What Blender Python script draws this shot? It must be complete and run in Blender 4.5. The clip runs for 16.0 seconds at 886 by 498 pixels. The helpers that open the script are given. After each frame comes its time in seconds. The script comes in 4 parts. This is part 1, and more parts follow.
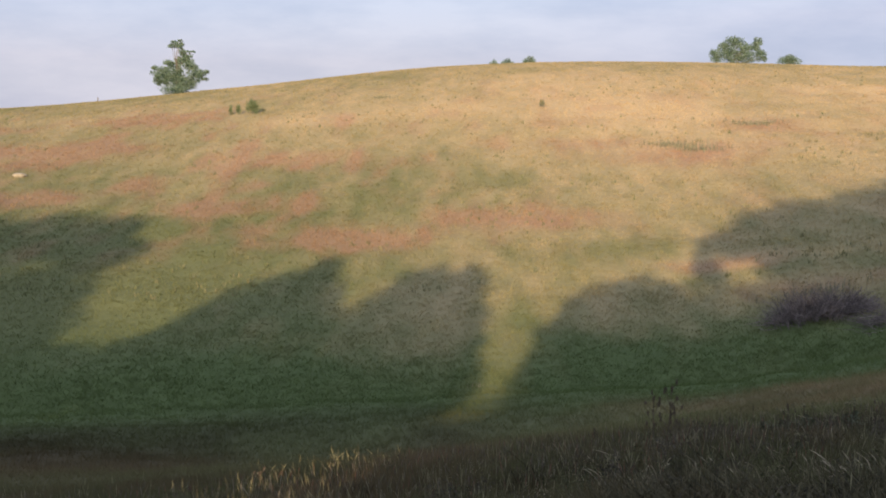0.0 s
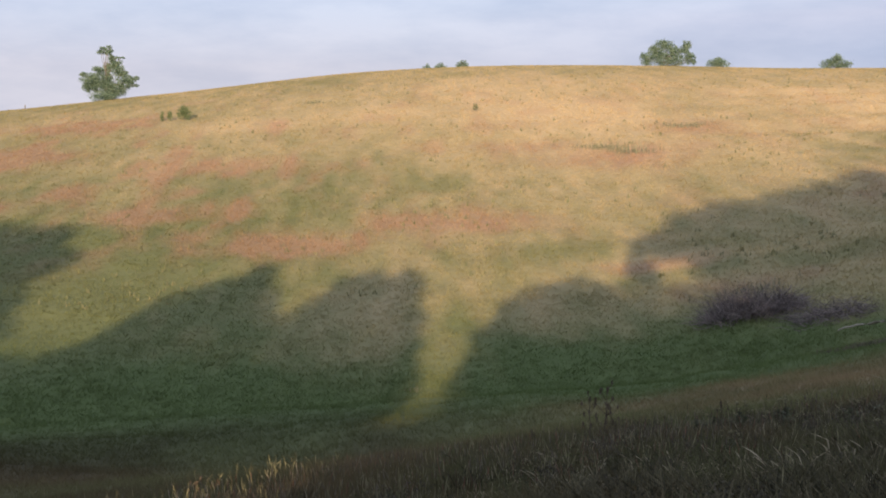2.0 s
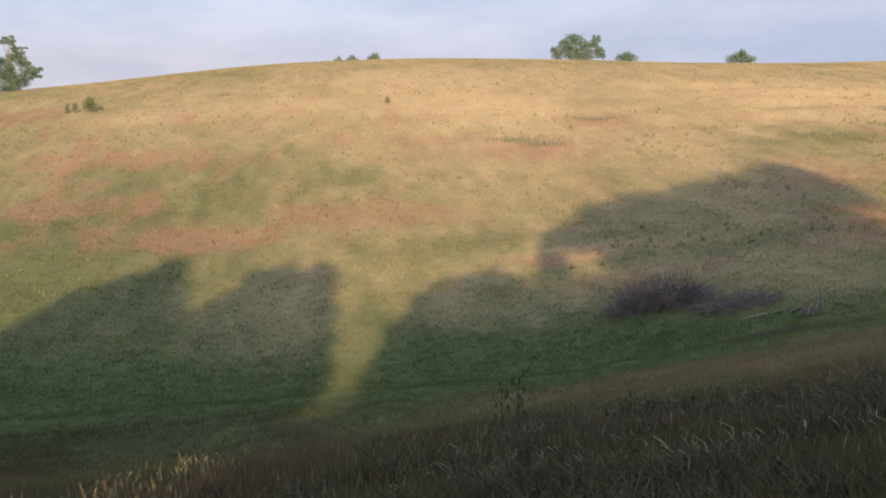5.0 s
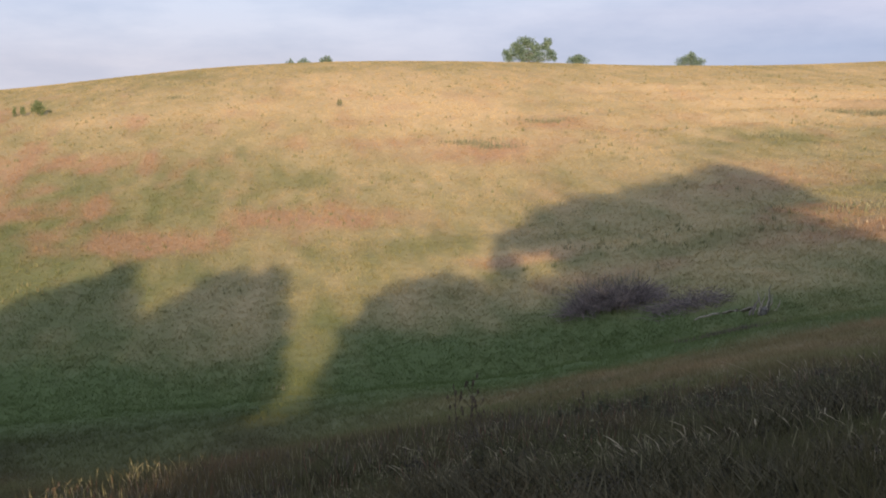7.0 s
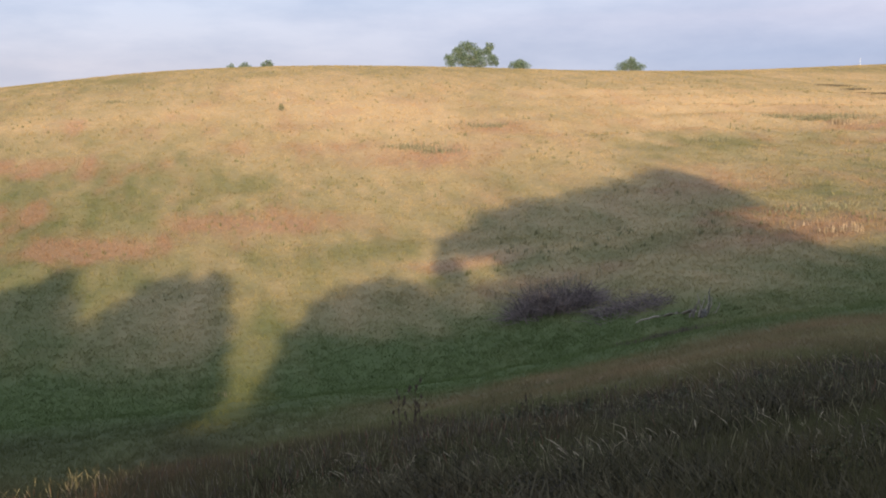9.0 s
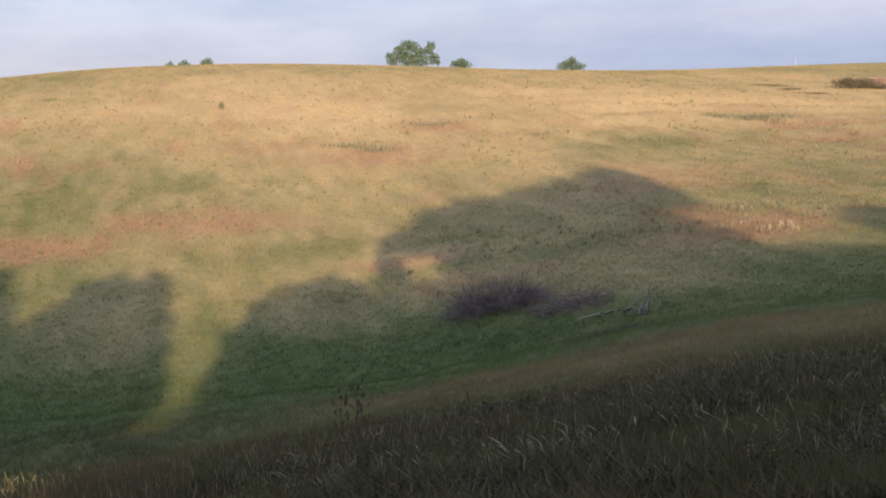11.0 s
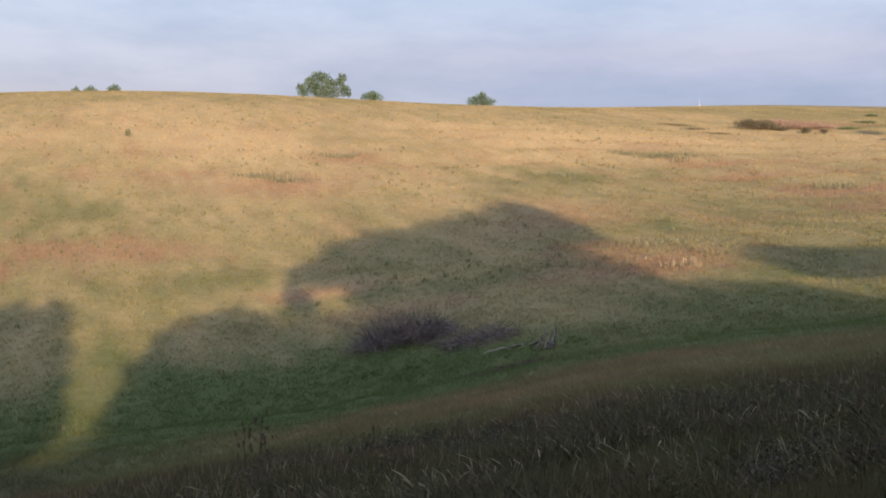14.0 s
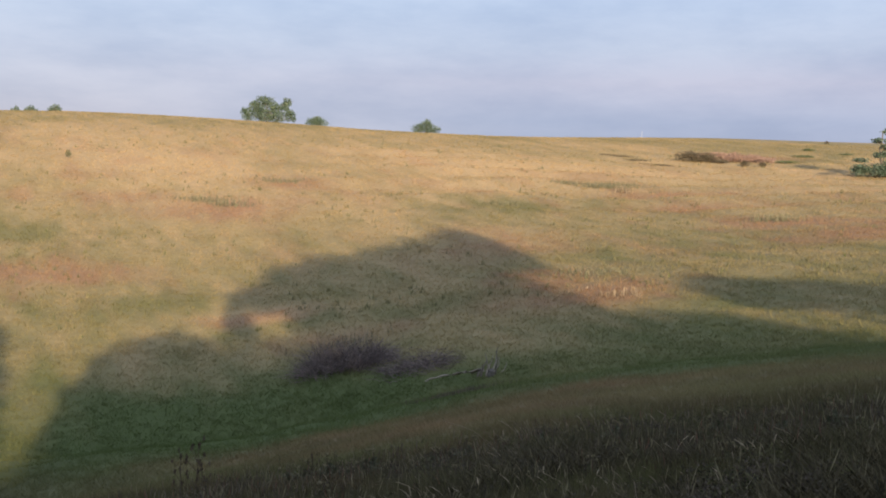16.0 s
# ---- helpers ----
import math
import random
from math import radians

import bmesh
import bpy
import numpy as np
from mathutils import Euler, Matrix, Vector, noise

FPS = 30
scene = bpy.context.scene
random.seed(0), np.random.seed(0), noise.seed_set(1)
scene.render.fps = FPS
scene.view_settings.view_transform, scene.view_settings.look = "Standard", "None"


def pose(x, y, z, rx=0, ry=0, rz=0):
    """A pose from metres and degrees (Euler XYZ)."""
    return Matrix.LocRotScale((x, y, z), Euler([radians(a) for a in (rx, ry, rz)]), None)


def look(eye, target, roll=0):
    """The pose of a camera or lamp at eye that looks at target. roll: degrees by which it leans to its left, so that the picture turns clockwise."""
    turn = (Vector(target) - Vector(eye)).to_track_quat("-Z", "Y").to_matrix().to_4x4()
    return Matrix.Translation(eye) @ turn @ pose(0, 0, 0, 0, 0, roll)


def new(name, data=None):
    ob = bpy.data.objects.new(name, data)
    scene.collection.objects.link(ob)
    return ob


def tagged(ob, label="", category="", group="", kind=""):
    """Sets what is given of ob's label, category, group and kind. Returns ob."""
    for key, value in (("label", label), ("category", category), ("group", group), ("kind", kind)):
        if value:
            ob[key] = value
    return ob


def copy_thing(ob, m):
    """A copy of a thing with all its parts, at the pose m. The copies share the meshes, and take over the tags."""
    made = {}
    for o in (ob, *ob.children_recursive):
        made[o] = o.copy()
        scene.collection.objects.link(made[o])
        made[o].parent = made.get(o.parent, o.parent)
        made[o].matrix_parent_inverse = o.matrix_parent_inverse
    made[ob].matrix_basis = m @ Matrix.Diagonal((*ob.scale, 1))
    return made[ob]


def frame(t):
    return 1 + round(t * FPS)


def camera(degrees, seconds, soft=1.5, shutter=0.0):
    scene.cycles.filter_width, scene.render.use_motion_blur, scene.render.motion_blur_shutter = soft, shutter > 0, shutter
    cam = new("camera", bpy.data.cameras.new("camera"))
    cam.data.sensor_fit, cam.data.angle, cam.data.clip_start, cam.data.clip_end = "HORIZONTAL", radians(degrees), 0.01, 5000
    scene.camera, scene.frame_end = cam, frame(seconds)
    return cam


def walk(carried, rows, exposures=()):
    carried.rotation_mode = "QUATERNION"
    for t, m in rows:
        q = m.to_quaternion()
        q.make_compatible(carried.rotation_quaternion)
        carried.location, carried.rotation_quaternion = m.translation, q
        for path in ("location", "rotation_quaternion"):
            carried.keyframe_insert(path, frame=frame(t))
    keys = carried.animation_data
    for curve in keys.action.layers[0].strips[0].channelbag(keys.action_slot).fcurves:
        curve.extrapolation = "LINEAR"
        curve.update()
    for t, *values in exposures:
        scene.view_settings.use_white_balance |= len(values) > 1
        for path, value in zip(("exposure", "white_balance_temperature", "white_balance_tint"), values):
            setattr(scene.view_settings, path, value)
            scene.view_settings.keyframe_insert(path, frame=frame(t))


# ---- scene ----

# the path: seconds, turn to the right, tilt up, lean, all in degrees, about one standing spot
PATH = [
    (0.0, 0.000, -4.011, 0.374), (0.5, 0.914, -4.027, 0.306), (1.0, 1.634, -3.838, 0.145),
    (1.5, 2.189, -3.745, -0.157), (2.0, 3.097, -3.794, -0.245), (2.5, 4.086, -3.900, -0.091),
    (3.0, 4.908, -4.051, 0.066), (3.5, 5.765, -4.345, 0.019), (4.0, 6.191, -4.236, -0.068),
    (6.5, 9.179, -4.117, -0.463), (7.0, 9.558, -4.043, -0.466), (7.5, 9.970, -3.927, -0.402),
    (8.0, 10.523, -3.814, -0.366), (8.5, 11.508, -3.902, -0.393), (9.0, 12.306, -3.847, -0.579),
    (11.5, 15.658, -3.869, -0.574), (12.0, 16.169, -3.477, -0.570), (12.5, 16.800, -2.964, -0.354),
    (13.0, 17.469, -2.783, -0.311), (13.5, 18.630, -2.608, -0.051), (14.0, 19.501, -2.368, 0.427),
    (14.5, 20.110, -2.133, 0.734), (15.0, 20.816, -1.817, 0.752), (15.5, 21.668, -1.369, 1.130),
    (16.0, 22.230, -1.027, 1.316),
]
EYE_Z, ARM = 1.6, 0.23


def standing(turn, tilt, lean):
    a, b = radians(turn), radians(tilt)
    eye = Vector((ARM * math.sin(a), ARM * math.cos(a) - ARM, EYE_Z))
    way = Vector((math.sin(a) * math.cos(b), math.cos(a) * math.cos(b), math.sin(b)))
    return look(eye, eye + way, lean)


cam = camera(40.89, 16.0, soft=1.85)
walk(cam, [(t, standing(a, b, c)) for t, a, b, c in PATH], [(0.0, 1.1), (9.0, 1.12), (12.5, 1.05), (16.0, 0.93)])

# ---- daylight: low sun behind the viewer, thin cloud ----
SUN_AZ, SUN_EL = 7.0, 10.2           # the way the light travels, clockwise from +y; height of the sun
h = Vector((math.sin(radians(SUN_AZ)), math.cos(radians(SUN_AZ)), 0))
sun = new("sun", bpy.data.lights.new("sun", "SUN"))
sun.data.energy, sun.data.angle, sun.data.color = 5.0, radians(0.52), (1.0, 0.765, 0.50)
sun.matrix_world = look((0, 0, 60), Vector((0, 0, 60)) + h * math.cos(radians(SUN_EL)) - Vector((0, 0, math.sin(radians(SUN_EL)))))

world = bpy.data.worlds.new("sky")
scene.world = world
world.use_nodes = True
wn, wl = world.node_tree.nodes, world.node_tree.links
wn.clear()


def node(nodes, kind, **values):
    n = nodes.new(kind)
    for k, val in values.items():
        n.inputs[k.replace("_", " ")].default_value = val
    return n


sky = wn.new("ShaderNodeTexSky")
sky.sky_type, sky.sun_disc = "NISHITA", False
sky.sun_elevation, sky.sun_rotation = radians(SUN_EL), radians(SUN_AZ + 180)
sky.air_density, sky.dust_density = 1.0, 1.5
coord = wn.new("ShaderNodeTexCoord")
sep = wn.new("ShaderNodeSeparateXYZ")
wl.new(coord.outputs["Generated"], sep.inputs[0])
# thin veil of cloud, lavender low down, paler above
veil = wn.new("ShaderNodeValToRGB")
wl.new(sep.outputs["Z"], veil.inputs[0])
veil.color_ramp.elements[0].position, veil.color_ramp.elements[0].color = 0.0, (0.38, 0.43, 0.66, 1)
veil.color_ramp.elements[1].position, veil.color_ramp.elements[1].color = 0.45, (0.86, 1.0, 1.32, 1)
for p, c in ((0.09, (0.43, 0.48, 0.72, 1)), (0.122, (0.60, 0.59, 0.78, 1)), (0.15, (0.60, 0.66, 0.86, 1)), (0.19, (0.58, 0.69, 0.93, 1))):
    e = veil.color_ramp.elements.new(p)
    e.color = c
stretch = wn.new("ShaderNodeMapping")
stretch.inputs["Scale"].default_value = (4, 4, 14)
wl.new(coord.outputs["Generated"], stretch.inputs[0])
puffs = node(wn, "ShaderNodeTexNoise", Scale=1.6, Detail=7.0, Roughness=0.6)
wl.new(stretch.outputs[0], puffs.inputs["Vector"])
dark = wn.new("ShaderNodeValToRGB")
dark.color_ramp.elements[0].position, dark.color_ramp.elements[0].color = 0.34, (0.80, 0.82, 0.88, 1)
dark.color_ramp.elements[1].position, dark.color_ramp.elements[1].color = 0.62, (1.03, 1.01, 1.0, 1)
wl.new(puffs.outputs["Fac"], dark.inputs[0])
cloud = wn.new("ShaderNodeMix")
cloud.data_type, cloud.blend_type = "RGBA", "MULTIPLY"
cloud.inputs["Factor"].default_value = 1.0
pink = wn.new("ShaderNodeValToRGB")
wl.new(sep.outputs["Z"], pink.inputs[0])
pink.color_ramp.elements[0].position, pink.color_ramp.elements[0].color = 0.03, (0.56, 0.57, 0.75, 1)
pink.color_ramp.elements[1].position, pink.color_ramp.elements[1].color = 0.45, (0.86, 1.0, 1.32, 1)
for p, c in ((0.085, (0.63, 0.60, 0.75, 1)), (0.13, (0.62, 0.65, 0.83, 1)), (0.19, (0.60, 0.71, 0.93, 1))):
    e = pink.color_ramp.elements.new(p)
    e.color = c
round_way = wn.new("ShaderNodeMapRange")
round_way.inputs["From Min"].default_value, round_way.inputs["From Max"].default_value = 0.02, 0.45
wl.new(sep.outputs["X"], round_way.inputs[0])
both = wn.new("ShaderNodeMix")
both.data_type = "RGBA"
wl.new(round_way.outputs[0], both.inputs[0])
wl.new(pink.outputs[0], both.inputs[6])
wl.new(veil.outputs[0], both.inputs[7])
wl.new(both.outputs[2], cloud.inputs[6])
wl.new(dark.outputs[0], cloud.inputs[7])
bright = wn.new("ShaderNodeMix")
bright.data_type, bright.blend_type = "RGBA", "MULTIPLY"
bright.inputs["Factor"].default_value = 1.0
bright.inputs[7].default_value = (4.95, 4.95, 4.95, 1)
wl.new(cloud.outputs[2], bright.inputs[6])
blend = wn.new("ShaderNodeMix")
blend.data_type = "RGBA"
blend.inputs["Factor"].default_value = 0.85
wl.new(sky.outputs[0], blend.inputs[6])
wl.new(bright.outputs[2], blend.inputs[7])
bg = node(wn, "ShaderNodeBackground", Strength=0.1)
wl.new(blend.outputs[2], bg.inputs[0])
wl.new(bg.outputs[0], wn.new("ShaderNodeOutputWorld").inputs[0])

# ---- materials ----
rng = np.random.default_rng(7)


def material(name, roughness=0.8):
    m = bpy.data.materials.new(name)
    m.use_nodes = True
    n, l = m.node_tree.nodes, m.node_tree.links
    b = n["Principled BSDF"]
    b.inputs["Roughness"].default_value = roughness
    b.inputs["Specular IOR Level"].default_value = 0.2
    return m, n, l, b


def meadow_material(name, translucent):
    """Colour from the plant cover: dry straw, green grass, red sorrel, and for the rest brown stems, darkened for
    shade.
    """
    m, n, l, b = material(name, 0.9)
    b.inputs["Specular IOR Level"].default_value = 0.06
    attr = n.new("ShaderNodeAttribute")
    attr.attribute_name = "cover"
    parts = n.new("ShaderNodeSeparateColor")
    l.new(attr.outputs["Color"], parts.inputs[0])
    last = None
    for i, colour in enumerate((DRY, GREEN, RED)):
        mix = n.new("ShaderNodeMix")
        mix.data_type = "RGBA"
        l.new(parts.outputs[i], mix.inputs[0])
        mix.inputs[7].default_value = (*colour, 1)
        if last is None:
            mix.inputs[6].default_value = (*BROWN, 1)
        else:
            l.new(last, mix.inputs[6])
        last = mix.outputs[2]
    geo = n.new("ShaderNodeNewGeometry")
    fine = node(n, "ShaderNodeTexNoise", Scale=1.7, Detail=6.0, Roughness=0.65)
    l.new(geo.outputs["Position"], fine.inputs["Vector"])
    wide = n.new("ShaderNodeMapRange")
    wide.inputs["From Min"].default_value, wide.inputs["From Max"].default_value = 0.25, 0.75
    wide.inputs["To Min"].default_value, wide.inputs["To Max"].default_value = 0.86, 1.14
    l.new(fine.outputs["Fac"], wide.inputs[0])
    one = n.new("ShaderNodeMapRange")
    one.inputs["To Min"].default_value, one.inputs["To Max"].default_value = 0.92, 1.18
    l.new(geo.outputs["Random Per Island"], one.inputs[0])
    mul = n.new("ShaderNodeMath")
    mul.operation = "MULTIPLY"
    l.new(wide.outputs[0], mul.inputs[0])
    l.new(one.outputs[0], mul.inputs[1])
    tone = n.new("ShaderNodeHueSaturation")
    l.new(last, tone.inputs["Color"])
    if not translucent:
        one.inputs["To Min"].default_value = one.inputs["To Max"].default_value = 0.74     # soil and thatch show between the blades
    l.new(mul.outputs[0], tone.inputs["Value"])
    l.new(tone.outputs[0], b.inputs["Base Color"])
    out = n["Material Output"]
    if translucent:
        tr = n.new("ShaderNodeBsdfTranslucent")
        l.new(tone.outputs[0], tr.inputs[0])
        ms = n.new("ShaderNodeMixShader")
        ms.inputs[0].default_value = 0.5
        l.new(b.outputs[0], ms.inputs[1])
        l.new(tr.outputs[0], ms.inputs[2])
        l.new(ms.outputs[0], out.inputs[0])
    else:
        bump = node(n, "ShaderNodeBump", Strength=0.6, Distance=0.15)
        l.new(fine.outputs["Fac"], bump.inputs["Height"])
        l.new(bump.outputs[0], b.inputs["Normal"])
    return m


def varied_material(name, c0, c1, scale, roughness=0.8, island=False, translucent=0.0):
    """Two colours, mixed by noise and, for loose pieces, by piece."""
    m, n, l, b = material(name, roughness)
    geo = n.new("ShaderNodeNewGeometry")
    tex = node(n, "ShaderNodeTexNoise", Scale=scale, Detail=6.0, Roughness=0.6)
    l.new(geo.outputs["Position"], tex.inputs["Vector"])
    f = tex.outputs["Fac"]
    if island:
        add = n.new("ShaderNodeMath")
        add.operation = "ADD"
        half = n.new("ShaderNodeMath")
        half.operation = "MULTIPLY_ADD"
        half.inputs[1].default_value, half.inputs[2].default_value = 0.7, -0.35
        l.new(geo.outputs["Random Per Island"], half.inputs[0])
        l.new(f, add.inputs[0])
        l.new(half.outputs[0], add.inputs[1])
        f = add.outputs[0]
    ramp = n.new("ShaderNodeValToRGB")
    ramp.color_ramp.elements[0].position, ramp.color_ramp.elements[0].color = 0.28, (*c0, 1)
    ramp.color_ramp.elements[1].position, ramp.color_ramp.elements[1].color = 0.72, (*c1, 1)
    l.new(f, ramp.inputs[0])
    l.new(ramp.outputs[0], b.inputs["Base Color"])
    bump = node(n, "ShaderNodeBump", Strength=0.5, Distance=0.02)
    l.new(tex.outputs["Fac"], bump.inputs["Height"])
    l.new(bump.outputs[0], b.inputs["Normal"])
    if translucent:
        tr = n.new("ShaderNodeBsdfTranslucent")
        l.new(ramp.outputs[0], tr.inputs[0])
        ms = n.new("ShaderNodeMixShader")
        ms.inputs[0].default_value = translucent
        l.new(b.outputs[0], ms.inputs[1])
        l.new(tr.outputs[0], ms.inputs[2])
        l.new(ms.outputs[0], n["Material Output"].inputs[0])
    return m


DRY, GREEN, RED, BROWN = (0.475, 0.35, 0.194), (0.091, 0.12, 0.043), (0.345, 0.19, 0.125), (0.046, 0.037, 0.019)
M_GROUND = meadow_material("meadow_ground", False)
M_GRASS = meadow_material("meadow_grass", True)
M_LEAF = varied_material("tree_leaves", (0.055, 0.095, 0.066), (0.15, 0.20, 0.145), 0.8, 0.6, True, 0.2)
M_SHRUB = varied_material("shrub_leaves", (0.065, 0.095, 0.045), (0.15, 0.175, 0.09), 1.5, 0.6, True, 0.2)
M_HEATH = varied_material("dark_shrub_leaves", (0.07, 0.065, 0.045), (0.16, 0.13, 0.09), 1.5, 0.7, True, 0.1)
M_BRACKEN = varied_material("red_bracken", (0.25, 0.165, 0.13), (0.38, 0.265, 0.21), 1.2, 0.8, True, 0.2)
M_BARK = varied_material("bark", (0.07, 0.062, 0.052), (0.17, 0.155, 0.135), 6.0, 0.9)
M_TWIG = varied_material("dead_twigs", (0.085, 0.068, 0.062), (0.215, 0.172, 0.158), 2.0, 0.9, True)
M_LOG = varied_material("weathered_wood", (0.18, 0.15, 0.115), (0.36, 0.31, 0.25), 5.0, 0.85)
M_RUSH = varied_material("rush_blades", (0.095, 0.105, 0.062), (0.23, 0.215, 0.14), 1.0, 0.8, True, 0.2)
M_PALE = varied_material("pale_dead_stems", (0.17, 0.135, 0.09), (0.36, 0.29, 0.20), 1.0, 0.8, True, 0.2)
M_STRAW = varied_material("bleached_straw", (0.26, 0.21, 0.13), (0.55, 0.46, 0.31), 1.0, 0.8, True, 0.2)
M_WEED = varied_material("weed_leaves", (0.085, 0.10, 0.042), (0.19, 0.17, 0.09), 0.6, 0.8, True, 0.2)
M_STONE = varied_material("pale_stone", (0.15, 0.13, 0.095), (0.27, 0.24, 0.19), 2.0, 0.9)
M_POST = varied_material("white_paint", (0.5, 0.5, 0.49), (0.7, 0.7, 0.68), 3.0, 0.6)
M_SEED = varied_material("seed_heads", (0.07, 0.064, 0.032), (0.26, 0.228, 0.125), 4.0, 0.85, True, 0.1)
M_PLUME = varied_material("grass_plumes", (0.075, 0.06, 0.046), (0.19, 0.155, 0.115), 3.0, 0.9, True, 0.15)
M_MUGWORT = varied_material("mugwort_leaves", (0.06, 0.066, 0.036), (0.15, 0.145, 0.09), 5.0, 0.8, True, 0.2)
M_HERB = varied_material("dead_leaves", (0.03, 0.026, 0.012), (0.105, 0.086, 0.044), 1.5, 0.85, True, 0.1)
M_COARSE = varied_material("coarse_leaves", (0.036, 0.039, 0.016), (0.125, 0.12, 0.052), 1.2, 0.8, True, 0.2)
M_GREYWEED = varied_material("grey_weed_leaves", (0.036, 0.030, 0.022), (0.105, 0.085, 0.062), 1.2, 0.85, True, 0.15)
M_RUST = varied_material("rusty_seed", (0.09, 0.046, 0.03), (0.21, 0.11, 0.07), 2.0, 0.85, True, 0.1)
M_TUFT = varied_material("bleached_seed", (0.15, 0.12, 0.072), (0.38, 0.31, 0.205), 2.0, 0.8, True, 0.15)
M_DOCK = varied_material("dock_stalk", (0.055, 0.042, 0.03), (0.12, 0.085, 0.06), 8.0, 0.85)

# ---- the lie of the land: a bank falls to a gully, and a hill rises beyond ----
AZ = [-60, -30, -20, -10, 0, 6, 12, 20, 26, 34, 42, 60, 85]
EL_BROW = [-15.5, -16.2, -16.0, -15.8, -14.6, -13.8, -13.0, -11.8, -10.6, -9.3, -8.0, -6.5, -5.0]
EL_VALLEY = [-10.5, -11.4, -11.4, -11.4, -11.0, -10.6, -10.2, -8.6, -7.2, -5.9, -4.7, -3.5, -3.0]
EL_CREST = [1.5, 2.0, 2.44, 3.57, 4.70, 4.93, 4.86, 4.55, 4.42, 4.50, 4.27, 3.8, 3.0]
R_CREST = [210, 215, 218, 222, 228, 230, 230, 232, 245, 290, 310, 300, 280]
R_BROW, R_VALLEY = 22.0, 60.0


def hermite(r, r0, r1, z0, z1, s0, s1):
    w = r1 - r0
    t = np.clip((r - r0) / w, 0, 1)
    return (2*t**3 - 3*t*t + 1)*z0 + (t**3 - 2*t*t + t)*w*s0 + (3*t*t - 2*t**3)*z1 + (t**3 - t*t)*w*s1


def spline(x, xs, ys):
    xs, ys = np.asarray(xs, float), np.asarray(ys, float)
    m = np.gradient(ys, xs)
    x = np.clip(x, xs[0], xs[-1])
    i = np.clip(np.searchsorted(xs, x) - 1, 0, len(xs) - 2)
    return hermite(x, xs[i], xs[i + 1], ys[i], ys[i + 1], m[i], m[i + 1])


def lattice(ix, iy, seed):
    s = np.sin(ix*127.1 + iy*311.7 + seed*74.7)*43758.5453
    return s - np.floor(s)


def grain(x, y, size, seed=0, octaves=3):
    """Smooth noise from 0 to 1 with lumps about size metres across."""
    total, amp, norm = 0.0, 1.0, 0.0
    for k in range(octaves):
        u, w = x/size*2**k, y/size*2**k
        iu, iw = np.floor(u), np.floor(w)
        fu, fw = u - iu, w - iw
        fu, fw = fu*fu*(3 - 2*fu), fw*fw*(3 - 2*fw)
        a = lattice(iu, iw, seed + k)*(1 - fu) + lattice(iu + 1, iw, seed + k)*fu
        b = lattice(iu, iw + 1, seed + k)*(1 - fu) + lattice(iu + 1, iw + 1, seed + k)*fu
        total, norm = total + amp*(a*(1 - fw) + b*fw), norm + amp
        amp *= 0.5
    return total/norm


def step(x, a, b):
    t = np.clip((x - a)/(b - a), 0, 1)
    return t*t*(3 - 2*t)


def ground_z(x, y):
    x, y = np.asarray(x, float), np.asarray(y, float)
    r, az = np.hypot(x, y), np.degrees(np.arctan2(x, y))
    tangent = lambda knots: np.tan(np.radians(spline(az, AZ, knots)))
    rc, tc = spline(az, AZ, R_CREST), tangent(EL_CREST)
    zb, zv, zc = R_BROW*tangent(EL_BROW), R_VALLEY*tangent(EL_VALLEY), rc*tc
    sb = 0.5*(zb + EYE_Z)/R_BROW + 0.5*(zv - zb)/(R_VALLEY - R_BROW)
    near = hermite(r, 0, R_BROW, -EYE_Z, zb, (zb + EYE_Z)/R_BROW, sb)
    dip = hermite(r, R_BROW, R_VALLEY, zb, zv, sb, 0.75*(zv - zb)/(R_VALLEY - R_BROW))
    rise = hermite(r, R_VALLEY, rc, zv, zc, 0.11, tc*0.98)
    back = hermite(r, rc, rc + 260, zc, zc - 24, tc*0.98, -0.03)
    plain = hermite(r, rc + 260, 1800, zc - 24, -30, -0.03, 0)
    z = np.where(r < R_BROW, near, np.where(r < R_VALLEY, dip, np.where(r < rc, rise, np.where(r < rc + 260, back, plain))))
    rough = (grain(x, y, 9.0, 3) - 0.5)*0.55*step(r, 25, 60) + (grain(x, y, 2.2, 5, 2) - 0.5)*0.22*step(r, 8, 16)
    ledge = 0.2*np.sin((r + 14*grain(x, y, 34.0, 91, 2))*0.62)*step(r, 110, 140)*step(az, 10, 26)
    rough = rough + ledge
    hollow = -0.9*np.exp(-((x + 1.0)/9)**2 - ((y - 39)/9)**2)
    z = z + rough*(1 - step(r, 170, 215)) + hollow
    away = step(np.abs(az - 12), 60, 115)      # level ground behind the viewer
    return EYE_Z + z*(1 - away) + away*(-EYE_Z - np.minimum(r, 2000)*0.004)


def polar(az, r):
    return r*math.sin(radians(az)), r*math.cos(radians(az))


